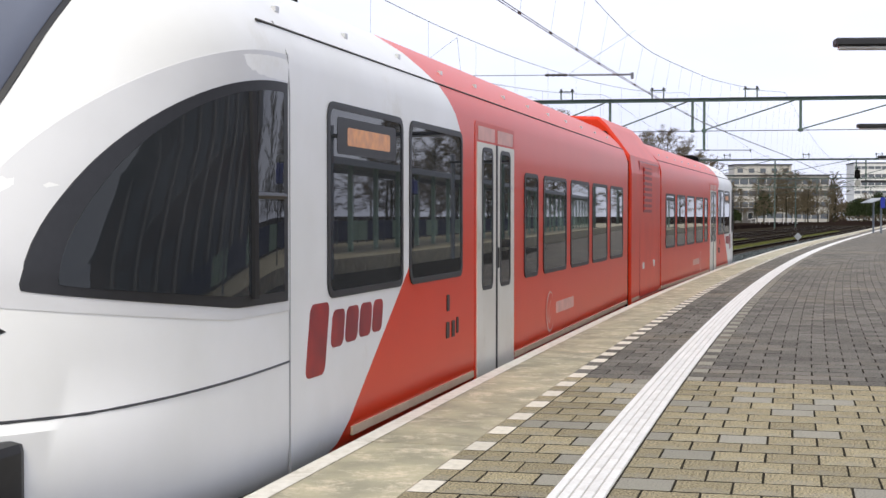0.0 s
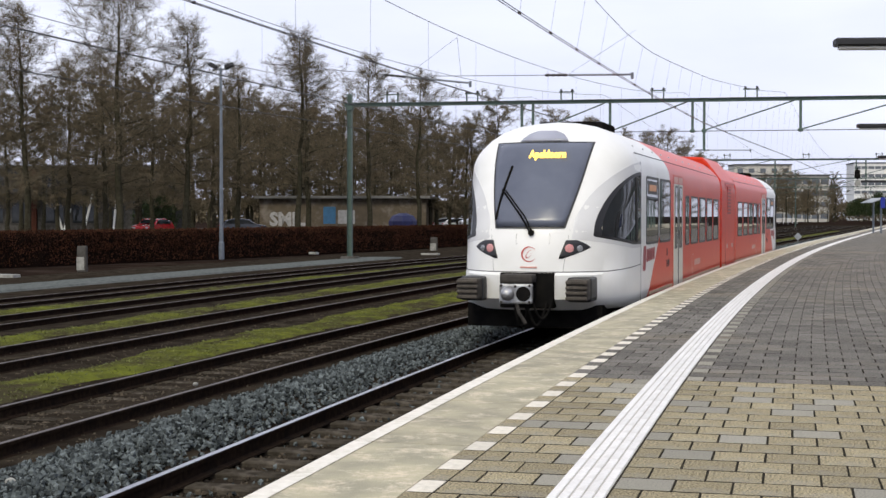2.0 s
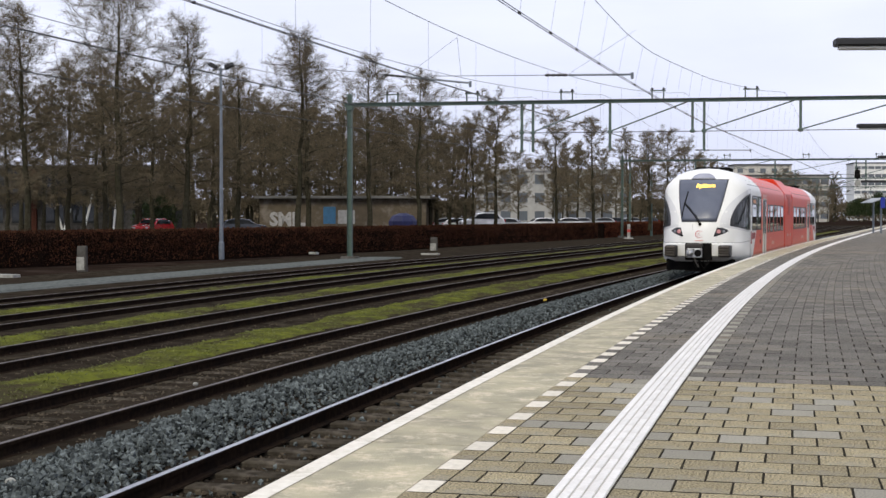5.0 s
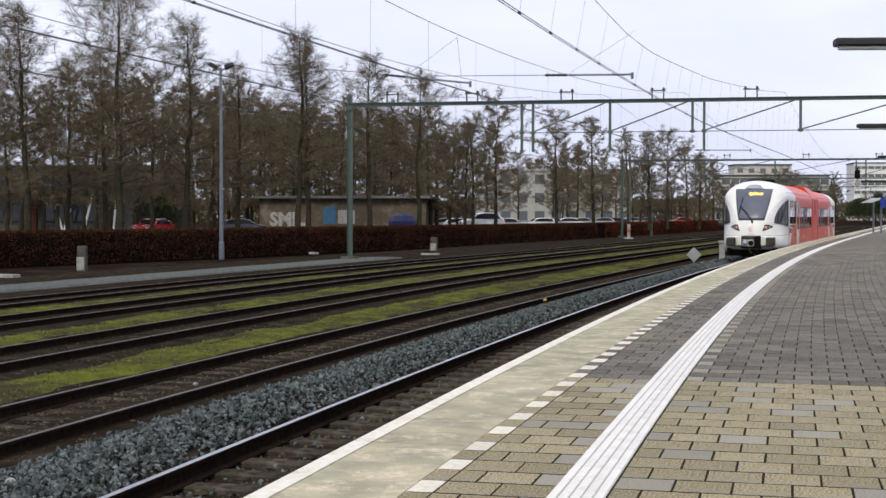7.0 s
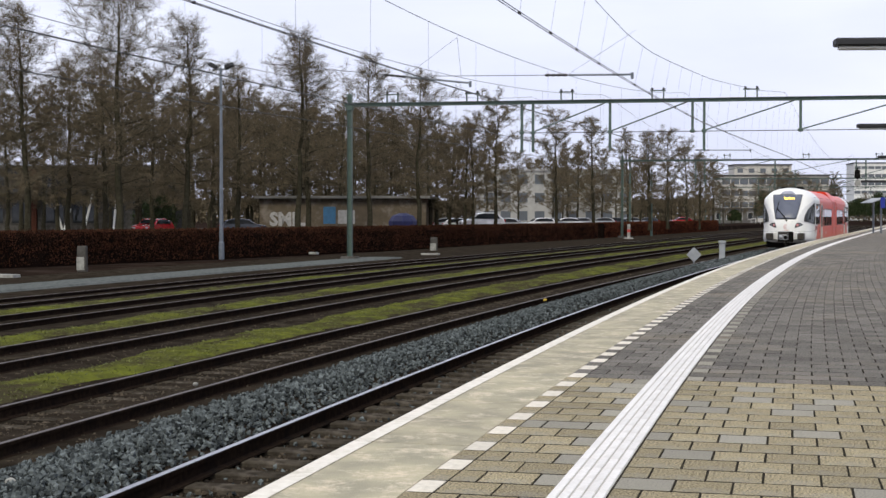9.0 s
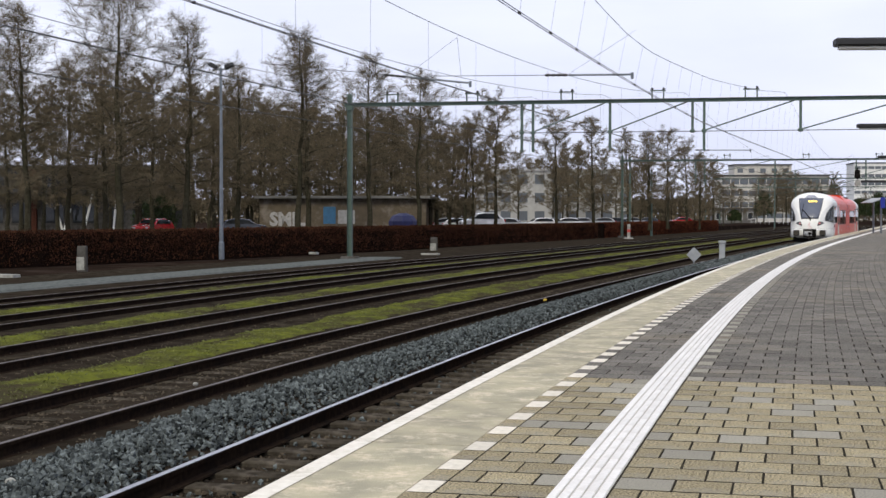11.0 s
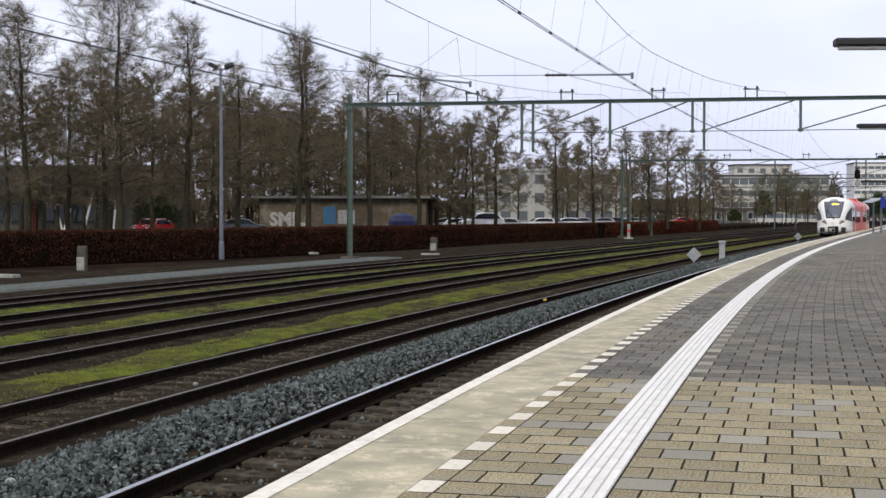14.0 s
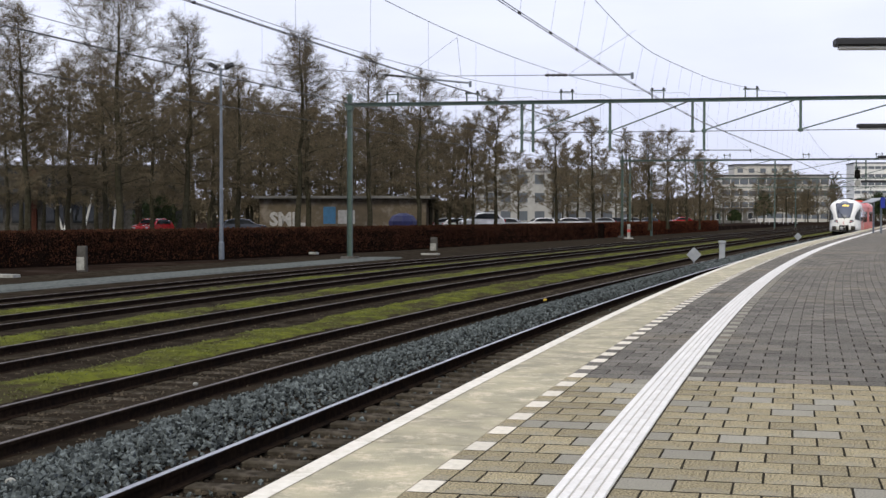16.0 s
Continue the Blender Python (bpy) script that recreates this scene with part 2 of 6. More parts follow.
M = {
    "paint": livery(),
    "white": mat("white_paint", (0.80, 0.80, 0.79), (0.74, 0.74, 0.71), 2.0, 0.3, coat=0.4, stain=(0.6, 0.57, 0.5), stain_scale=1.3, stain_lo=0.6),
    "red": mat("red_paint", (0.66, 0.042, 0.011), (0.58, 0.034, 0.010), 1.5, 0.32, coat=0.0, spec=0.18),
    "darkred": mat("dark_red_vinyl", (0.20, 0.012, 0.02), (0.36, 0.02, 0.02), 3, 0.4),
    "logored": mat("red_vinyl", (0.55, 0.06, 0.05), None, 5, 0.4),
    "palered": mat("pale_vinyl", (0.72, 0.36, 0.30), None, 5, 0.4),
    "cream": mat("cream_vinyl", (0.66, 0.52, 0.36), (0.58, 0.44, 0.3), 5, 0.4),
    "doorwhite": mat("door_paint", (0.72, 0.70, 0.62), (0.66, 0.63, 0.54), 2, 0.35, stain=(0.5, 0.45, 0.36), stain_scale=1.4, stain_lo=0.58),
    "greyvinyl": mat("grey_vinyl", (0.60, 0.60, 0.60), (0.56, 0.56, 0.56), 2, 0.3, coat=0.4),
    "seam": mat("seam_sealant", (0.34, 0.34, 0.34), None, 8, 0.7),
    "greyarch": mat("grey_arch_vinyl", (0.66, 0.66, 0.66), (0.61, 0.61, 0.61), 2, 0.35, coat=0.2, spec=0.4),
    "cover": mat("smoked_cover", (0.34, 0.35, 0.41), (0.28, 0.29, 0.35), 2, 0.15, spec=0.6),
    "glass": mat("dark_tinted_glass", (0.022, 0.025, 0.028), (0.034, 0.037, 0.040), 1.2, 0.015, spec=0.35),
    # panes paler than dark glass: reflected sky is put into their colour
    "farpane": mat("far_window_glass", (0.10, 0.115, 0.135), (0.16, 0.175, 0.195), 0.3, 0.1, spec=0.5),
    # blue-grey base colour holds part of the sky's reflection
    "screen": mat("windscreen_glass", (0.115, 0.128, 0.168), (0.075, 0.085, 0.12), 0.8, 0.2, spec=0.5),
    "frame": mat("black_rubber", (0.016, 0.016, 0.018), None, 20, 0.45),
    "buffer": mat("dusty_buffer_rubber", (0.085, 0.074, 0.062), (0.055, 0.048, 0.041), 7, 0.8, bump=0.1, spec=0.2, stain=(0.12, 0.105, 0.085), stain_scale=5, stain_lo=0.55),
    "black": mat("sooty_black", (0.008, 0.008, 0.008), (0.014, 0.013, 0.012), 6, 0.9),
    "darkgrey": mat("dark_grey_plastic", (0.034, 0.031, 0.029), (0.055, 0.05, 0.045), 7, 0.7, bump=0.1, spec=0.2),
    "silver": mat("scuffed_steel", (0.55, 0.56, 0.57), (0.3, 0.3, 0.3), 9, 0.4, 0.7, bump=0.1),
    "lamp": mat("clear_lamp_glass", (0.30, 0.31, 0.33), (0.16, 0.17, 0.19), 30, 0.08, spec=0.8),
    "tail": mat("tail_lamp", (0.62, 0.22, 0.22), (0.56, 0.34, 0.33), 40, 0.1, emit=0.08),
    "led": mat("amber_led", (1.0, 0.72, 0.10), (1.0, 0.62, 0.06), 60, 0.4, emit=2.2),
    "dimled": mat("dim_amber_display", (0.55, 0.26, 0.12), (0.4, 0.2, 0.12), 12, 0.5, emit=0.25),
    "rail": mat("rusty_rail", (0.026, 0.018, 0.013), (0.014, 0.010, 0.008), 14, 0.9, bump=0.3, stain=(0.012, 0.010, 0.009), stain_scale=3),
    "railtop": mat("polished_rail_head", (0.5, 0.5, 0.52), (0.4, 0.4, 0.43), 6, 0.28, 0.9),
    "railtopdull": mat("dull_rail_head", (0.12, 0.10, 0.09), (0.07, 0.056, 0.05), 6, 0.55, 0.4),
    "sleeper": mat("weathered_sleeper", (0.066, 0.057, 0.044), (0.034, 0.029, 0.023), 9, 0.9, bump=0.5, vary=0.25, stain=(0.11, 0.095, 0.078), stain_scale=4, stain_lo=0.55),
    "dirt": mat("track_dirt", (0.036, 0.029, 0.022), (0.017, 0.014, 0.011), 2.5, 0.95, bump=0.9, bump_scale=18, stain=(0.056, 0.048, 0.034), stain_scale=1.2, stain_lo=0.55),
    "earth": mat("dark_earth", (0.022, 0.015, 0.012), (0.014, 0.010, 0.008), 1.5, 0.95, bump=0.8, bump_scale=12, stain=(0.036, 0.026, 0.021), stain_scale=0.4),
    "stone": mat("ballast_stone", (0.112, 0.128, 0.130), (0.042, 0.049, 0.050), 14, 0.86, bump=0.4, island=0.75),
    "oldstone": mat("old_ballast", (0.09, 0.074, 0.055), (0.04, 0.033, 0.025), 12, 0.9, bump=0.3, island=0.5),
    "path": mat("grey_gravel_path", (0.125, 0.135, 0.13), (0.08, 0.088, 0.084), 5, 0.9, bump=0.5, bump_scale=30),
    "moss": mat("moss_ground", (0.125, 0.140, 0.024), (0.072, 0.080, 0.020), 2.2, 0.95, bump=0.9, bump_scale=24, stain=(0.048, 0.042, 0.024), stain_scale=0.6, stain_lo=0.42, stain_rough=0.8),
    "blade": mat("grass_blades", (0.125, 0.138, 0.024), (0.070, 0.078, 0.020), 2.0, 0.8, island=0.35),
    "concrete": mat("platform_concrete", (0.41, 0.370, 0.250), (0.28, 0.260, 0.182), 2.6, 0.8, bump=0.6, bump_scale=60, stain=(0.70, 0.60, 0.45), stain_scale=3.0, stain_rough=0.85, stain_lo=0.50, vary=0.09, detail=9.0, hard=0.12),
    "edgepaint": mat("worn_white_edge", (0.76, 0.72, 0.64), (0.64, 0.60, 0.52), 14, 0.7, bump=0.3, stain=(0.47, 0.43, 0.33), stain_scale=2.6, stain_rough=0.8, stain_lo=0.52),
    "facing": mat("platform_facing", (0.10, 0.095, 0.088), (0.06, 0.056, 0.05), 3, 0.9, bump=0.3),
    "marktile": mat("worn_white_marker", (0.72, 0.67, 0.57), (0.60, 0.55, 0.46), 18, 0.75, bump=0.4, vary=0.12, stain=(0.46, 0.42, 0.34), stain_scale=6.0, stain_lo=0.58),
    "tiletan": mat("tan_paver", (0.47, 0.40, 0.25), (0.17, 0.147, 0.095), 75, 0.85, bump=1.0, bump_scale=70, vary=0.17, hard=0.07, stain=(0.30, 0.285, 0.245), stain_scale=0.9, stain_rough=0.8, stain_lo=0.5),
    "tiledark": mat("charcoal_paver", (0.22, 0.205, 0.18), (0.105, 0.098, 0.09), 60, 0.85, bump=1.0, bump_scale=70, hard=0.08, island=0.24, stain=(0.24, 0.21, 0.165), stain_scale=0.35, stain_lo=0.52),
    "tilegrey": mat("light_grey_paver", (0.36, 0.34, 0.28), (0.21, 0.20, 0.17), 90, 0.86, bump=0.35, bump_scale=90, vary=0.12),
    "tilewhite": mat("white_tactile_tile", (0.74, 0.725, 0.70), (0.66, 0.645, 0.62), 30, 0.7, bump=0.2, bump_scale=60, stain=(0.58, 0.56, 0.53), stain_scale=2.2, stain_lo=0.55, vary=0.05),
    "groove": mat("tactile_groove", (0.60, 0.575, 0.545), (0.52, 0.50, 0.47), 20, 0.88),
    "joint": mat("joint_sand", (0.040, 0.036, 0.029), (0.026, 0.023, 0.019), 20, 0.95, bump=0.4),
    "green": mat("green_mast_paint", (0.068, 0.108, 0.092), (0.050, 0.082, 0.070), 3, 0.6, stain=(0.12, 0.14, 0.11), stain_scale=1.5, stain_lo=0.56),
    "galv": mat("galvanised_steel", (0.17, 0.195, 0.23), (0.13, 0.15, 0.18), 4, 0.5, 0.3),
    "wire": mat("copper_wire", (0.055, 0.055, 0.06), None, 3, 0.6, 0.3),
    "bark": mat("tree_bark", (0.055, 0.050, 0.034), (0.034, 0.031, 0.021), 5, 0.95, bump=0.6, stain=(0.045, 0.047, 0.025), stain_scale=1.0, stain_lo=0.55),
    "bud": mat("brown_catkins", (0.165, 0.132, 0.088), (0.095, 0.082, 0.055), 0.5, 0.95, island=0.4),
    "hedge": mat("hedge_leaves", (0.072, 0.032, 0.019), (0.036, 0.017, 0.011), 1.3, 0.9, island=0.5),
    "hedgered": mat("russet_hedge_leaves", (0.115, 0.040, 0.022), (0.060, 0.022, 0.013), 1.3, 0.9, island=0.5),
    # near-black: the shade between the hedge's leaves is put into this colour
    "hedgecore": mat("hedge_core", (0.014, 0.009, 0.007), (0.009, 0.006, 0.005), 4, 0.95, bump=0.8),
    "bush": mat("evergreen_leaves", (0.04, 0.055, 0.022), (0.025, 0.036, 0.016), 1.5, 0.85, island=0.4),
    "asphalt": mat("car_park_asphalt", (0.06, 0.058, 0.056), (0.045, 0.044, 0.043), 3, 0.9, bump=0.3),
    "plaster": mat("beige_render", (0.12, 0.098, 0.07), (0.095, 0.078, 0.057), 2, 0.9, bump=0.2, stain=(0.19, 0.165, 0.14), stain_scale=0.8),
    "brick": mat("red_brickwork", (0.10, 0.04, 0.027), (0.07, 0.03, 0.022), 6, 0.9, bump=0.3),
    "facade": mat("white_facade", (0.52, 0.50, 0.45), (0.45, 0.43, 0.39), 1, 0.8),
    "towerwhite": mat("white_tower_cladding", (0.74, 0.74, 0.72), (0.68, 0.68, 0.66), 1, 0.8),
    "facadegrey": mat("grey_facade", (0.15, 0.145, 0.135), (0.07, 0.068, 0.065), 0.35, 0.8, stain=(0.33, 0.30, 0.26), stain_scale=0.22, stain_lo=0.56),
    "aptgrey": mat("pale_grey_facade", (0.42, 0.415, 0.40), (0.36, 0.355, 0.34), 1, 0.8, stain=(0.30, 0.30, 0.29), stain_scale=0.3),
    "roofing": mat("bitumen_roof", (0.10, 0.10, 0.105), (0.075, 0.075, 0.08), 2, 0.9),
    "bluepaint": mat("blue_paint", (0.010, 0.014, 0.085), (0.008, 0.012, 0.065), 2, 0.6),
    "cyan": mat("cyan_spray", (0.035, 0.13, 0.25), None, 3, 0.7),
    "greyspray": mat("silver_spray", (0.38, 0.375, 0.37), (0.26, 0.255, 0.25), 3, 0.7),
    "carred": mat("car_red", (0.42, 0.012, 0.016), None, 2, 0.25, coat=0.8),
    "carwhite": mat("car_white", (0.78, 0.78, 0.78), None, 2, 0.25, coat=0.8),
    "carsilver": mat("car_silver", (0.42, 0.43, 0.45), None, 2, 0.3, 0.4, coat=0.8),
    "cardark": mat("car_dark", (0.04, 0.045, 0.06), None, 2, 0.25, coat=0.8),
    "tyre": mat("tyre_rubber", (0.015, 0.015, 0.015), None, 8, 0.85),
    "lamphead": mat("dark_lamp_housing", (0.014, 0.014, 0.016), None, 5, 0.5),
    "diffuser": mat("opal_diffuser", (0.6, 0.6, 0.57), None, 5, 0.4),
    "ad": mat("blue_sign_face", (0.02, 0.035, 0.30), None, 2, 0.4),
    "signback": mat("grey_sign_back", (0.35, 0.37, 0.39), (0.28, 0.3, 0.32), 4, 0.5, 0.2),
    "marker": mat("white_marker", (0.34, 0.34, 0.31), (0.2, 0.2, 0.185), 5, 0.8),
    "palegreen": mat("pale_green_paint", (0.35, 0.50, 0.40), (0.30, 0.44, 0.35), 3, 0.6),
    "yellow": mat("yellow_plastic", (0.65, 0.45, 0.05), None, 5, 0.6),
    "sign_red": mat("red_marker", (0.5, 0.04, 0.03), None, 5, 0.6),
}

# ---------- mesh helpers ----------
def mesh_ob(name, verts, faces, material, parent=None, smooth=False):
    me = bpy.data.meshes.new(name)
    me.from_pydata([tuple(v) for v in verts], [], faces)
    if material:
        me.materials.append(material)
    if smooth:
        me.shade_smooth()
    me.update()
    ob = new(name, me)
    if parent:
        ob.parent = parent
    return ob

def part(name, bm, material, parent=None, label="", smooth=False):
    me = bpy.data.meshes.new(name)
    bmesh.ops.recalc_face_normals(bm, faces=bm.faces)
    bm.to_mesh(me)
    bm.free()
    me.materials.append(material)
    if smooth:
        me.shade_smooth()
    ob = new(name, me)
    if parent:
        ob.parent = parent
    if label:
        ob["label"] = label
    return ob

def again(ob, name=None, m=None):
    """Another object on the same mesh."""
    o = new(name or ob.name.split(".")[0], ob.data)
    o.parent = ob.parent
    if m is not None:
        o.matrix_basis = m
    return o

def box(x0, x1, y0, y1, z0, z1, bevel=0.0, seg=1, bm=None):
    bm = bm or bmesh.new()
    made = bmesh.ops.create_cube(bm, size=1.0)["verts"]
    for v in made:
        v.co = Vector(((x0 + x1) / 2 + v.co.x * (x1 - x0), (y0 + y1) / 2 + v.co.y * (y1 - y0), (z0 + z1) / 2 + v.co.z * (z1 - z0)))
    if bevel:
        edges = list({e for v in made for e in v.link_edges})
        bmesh.ops.bevel(bm, geom=edges, offset=bevel, segments=seg, affect="EDGES", profile=0.6)
    return bm

def tube(points, r, n=6, bm=None, r2=None, closed=True):
    """A round bar through the points."""
    bm = bm or bmesh.new()
    rings = []
    pts = [Vector(p) for p in points]
    for i, p in enumerate(pts):
        d = (pts[min(i + 1, len(pts) - 1)] - pts[max(i - 1, 0)]).normalized()
        a = d.cross(Vector((0, 0, 1)) if abs(d.z) < 0.95 else Vector((1, 0, 0))).normalized()
        b = d.cross(a)
        rr = r if r2 is None else r + (r2 - r) * i / (len(pts) - 1)
        rings.append([bm.verts.new(p + a * rr * math.cos(2 * math.pi * k / n) + b * rr * math.sin(2 * math.pi * k / n)) for k in range(n)])
    for u, v in zip(rings, rings[1:]):
        for k in range(n):
            bm.faces.new((u[k], u[(k + 1) % n], v[(k + 1) % n], v[k]))
    if closed:
        bm.faces.new(rings[0])
        bm.faces.new(rings[-1][::-1])
    return bm

def lathe(profile, n=16, bm=None, centre=(0, 0, 0), axis="Z"):
    """A turned form from (radius, height) pairs."""
    bm = bm or bmesh.new()
    rings = []
    for r, h in profile:
        ring = []
        for k in range(n):
            a = 2 * math.pi * k / n
            c = {"Z": (r * math.cos(a), r * math.sin(a), h), "Y": (r * math.cos(a), h, r * math.sin(a)), "X": (h, r * math.cos(a), r * math.sin(a))}[axis]
            ring.append(bm.verts.new(Vector(c) + Vector(centre)))
        rings.append(ring)
    for u, v in zip(rings, rings[1:]):
        for k in range(n):
            bm.faces.new((u[k], u[(k + 1) % n], v[(k + 1) % n], v[k]))
    bm.faces.new(rings[0])
    bm.faces.new(rings[-1][::-1])
    return bm

def strip(name, profile, s0, s1, material, parent=None, step=1.0, off=None, jitter=0.0, cap=False):
    """A band along the line: profile of (off, z) from left to right, off measured from off(s)."""
    ss = [s0]
    while ss[-1] < s1 - 1e-6:
        ss.append(min(s1, ss[-1] + step * (1.0 if ss[-1] < 80 else 3.0)))
    rng = random.Random(len(profile) + int(s0 * 7))
    verts, faces, k = [], [], len(profile)
    for s in ss:
        c = off(s) if off else 0.0
        for o, z in profile:
            verts.append(at(s, c + o + (rng.uniform(-jitter, jitter) if jitter else 0), z + (rng.uniform(-jitter, jitter) * 0.25 if jitter else 0)))
    for i in range(len(ss) - 1):
        for j in range(k - 1):
            a = i * k + j
            faces.append((a, a + 1, a + k + 1, a + k))
    if cap:
        faces.append(tuple(range(k))[::-1])
        faces.append(tuple((len(ss) - 1) * k + j for j in range(k)))
    return mesh_ob(name, verts, faces, material, parent)

# ---------- ground ----------
def build_ground():
    verts = [(-4000, -400, GROUND - 0.1), (4000, -400, GROUND - 0.1), (4000, 4000, GROUND - 0.1), (-4000, 4000, GROUND - 0.1)]
    tagged(mesh_ob("ground", verts, [(0, 1, 2, 3)], M["earth"]), "dark bare earth of the railway yard", "ground", kind="structure")
    # strip of yard under all tracks
    tagged(strip("yard_ground", [(32, GROUND + 0.02), (24, GROUND + 0.05), (10.6, GROUND + 0.05), (5.8, -0.98), (3.0, -0.98), (2.4, -1.2)], -20, 380, M["dirt"], step=2.0),
           "brown trodden dirt and old ballast between the tracks", "ground", kind="structure")
    tagged(strip("gravel_path", [(27.4, -1.06), (27.3, -0.985), (26.3, -0.975), (25.2, -0.985), (25.1, -1.06)], -20, 75, M["path"], step=1.0, jitter=0.03),
           "pale grey gravel service path beside the yard tracks", "path", kind="structure")

def grass_band(f_lo, f_hi, z, s0, s1):
    """Mossy verge between two tracks, humped in the middle."""
    verts, faces = [], []
    ss = np.arange(s0, s1, 0.35)
    k = 15
    rng = random.Random(int(f_hi(0) * 10))
    def height(s, t, a, b):
        p = Vector((s * 0.32, (b + (a - b) * t) * 0.8, f_lo(0)))
        return z - 0.094 + 0.105 * math.sin(math.pi * t) ** 0.7 + 0.055 * noise.noise(p) + 0.045 * noise.noise(p * 4.1) + 0.02 * noise.noise(p * 11)
    for s in ss:
        a, b = f_lo(s), f_hi(s)
        for j in range(k):
            t = j / (k - 1)
            verts.append(at(s, b + (a - b) * t, height(s, t, a, b)))
    for i in range(len(ss) - 1):
        for j in range(k - 1):
            q = i * k + j
            faces.append((q, q + 1, q + k + 1, q + k))
    tagged(mesh_ob("grass_verge", verts, faces, M["moss"]), "mossy yellow-green grass verge between two tracks", "grass", kind="structure")
    # blades, denser near the camera
    bv, bf = [], []
    for _ in range(20000):
        s = s0 + (s1 - s0) * rng.random() ** 1.6
        t = rng.betavariate(1.6, 1.6)
        a, b = f_lo(s), f_hi(s)
        g = height(s, t, a, b)
        if g < z - 0.06 + rng.uniform(-0.05, 0.03):
            continue
        p = at(s, b + (a - b) * t, g)
        h, w, an = rng.uniform(0.012, 0.04), rng.uniform(0.006, 0.016), rng.uniform(0, 6.28)
        d = Vector((math.cos(an), math.sin(an), 0)) * w
        tip = p + Vector((rng.uniform(-0.05, 0.05), rng.uniform(-0.05, 0.05), h))
        i = len(bv)
        bv += [p - d, p + d, tip]
        bf.append((i, i + 1, i + 2))
    tagged(mesh_ob("grass", bv, bf, M["blade"]), "short yellow-green grass tufts between the rails", "grass", kind="stuff")

def scatter_stones(name, n, spot, size, material, label, seed):
    """Broken stones: squashed, jittered octahedra, joined."""
    rng = random.Random(seed)
    verts, faces = [], []
    base = [(1, 0, 0), (-1, 0, 0), (0, 1, 0), (0, -1, 0), (0, 0, 1), (0, 0, -1)]
    tri = [(0, 2, 4), (2, 1, 4), (1, 3, 4), (3, 0, 4), (2, 0, 5), (1, 2, 5), (3, 1, 5), (0, 3, 5)]
    for _ in range(n):
        p = spot(rng)
        r = rng.uniform(*size)
        e = Euler((rng.uniform(0, 6), rng.uniform(0, 6), rng.uniform(0, 6))).to_matrix()
        k = Vector((rng.uniform(0.7, 1.3), rng.uniform(0.6, 1.1), rng.uniform(0.5, 0.9)))
        i = len(verts)
        for b in base:
            v = Vector(b) * r * rng.uniform(0.75, 1.2)
            verts.append(p + e @ Vector((v.x * k.x, v.y * k.y, v.z * k.z)))
        faces += [(a + i, b + i, c + i) for a, b, c in tri]
    tagged(mesh_ob(name, verts, faces, material), label, "gravel", kind="stuff")

HEAP = [(3.2, -0.95), (3.4, -0.92), (5.05, -0.92), (5.35, -0.82), (5.9, -0.74), (6.5, -0.83), (7.0, -0.96), (7.3, -1.02)]
def heap_z(o):
    return float(np.interp(o, [q[0] for q in HEAP], [q[1] for q in HEAP]))

def build_beds():
    bed = tagged(strip("ballast_bed", [(o, z - 0.05) for o, z in HEAP[::-1]], -20, 380, M["dirt"], step=0.5, jitter=0.03),
                 "grey crushed stone ballast beside the platform track", "ballast", kind="structure")
    def near(rng):
        s, o = 8 + 60 * rng.random() ** 1.7, rng.triangular(5.0, 7.3, 5.95)
        return at(s, o, heap_z(o) + rng.uniform(-0.04, 0.02))
    scatter_stones("ballast", 26000, near, (0.02, 0.05), M["stone"], "blue-grey crushed stone ballast heaped along the track", 3)
    def far(rng):
        s, o = rng.uniform(60, 150), rng.triangular(5.05, 7.0, 5.9)
        return at(s, o, heap_z(o) + rng.uniform(-0.03, 0.02))
    scatter_stones("ballast", 6000, far, (0.05, 0.09), M["stone"], "blue-grey crushed stone ballast heaped along the track", 4)
    def under(rng):
        s, o = 8 + 40 * rng.random() ** 1.5, rng.uniform(3.0, 5.1)
        return at(s, o, -0.965 + rng.uniform(-0.02, 0.03))
    scatter_stones("ballast", 6000, under, (0.02, 0.045), M["oldstone"], "dirty brown stones between the sleepers", 5)
    def loose(rng):
        s, o = 8 + 45 * rng.random() ** 1.5, rng.uniform(2.7, 5.1)
        return at(s, o, -0.945 + rng.uniform(-0.03, 0.02))
    scatter_stones("ballast", 4500, loose, (0.018, 0.04), M["stone"], "clean grey stones lying between the sleepers", 9)
    for k, (f, z) in enumerate(SIDE_TRACKS[:2]):
        def spot(rng, f=f, z=z):
            s, o = 12 + 50 * rng.random() ** 1.4, rng.uniform(-1.3, 1.3)
            return at(s, f(s) + o, z - 0.182 + rng.uniform(-0.03, 0.02))
        scatter_stones("ballast", 15000, spot, (0.022, 0.05), M["oldstone"], "dirty brown stones between old sleepers", 6 + k)

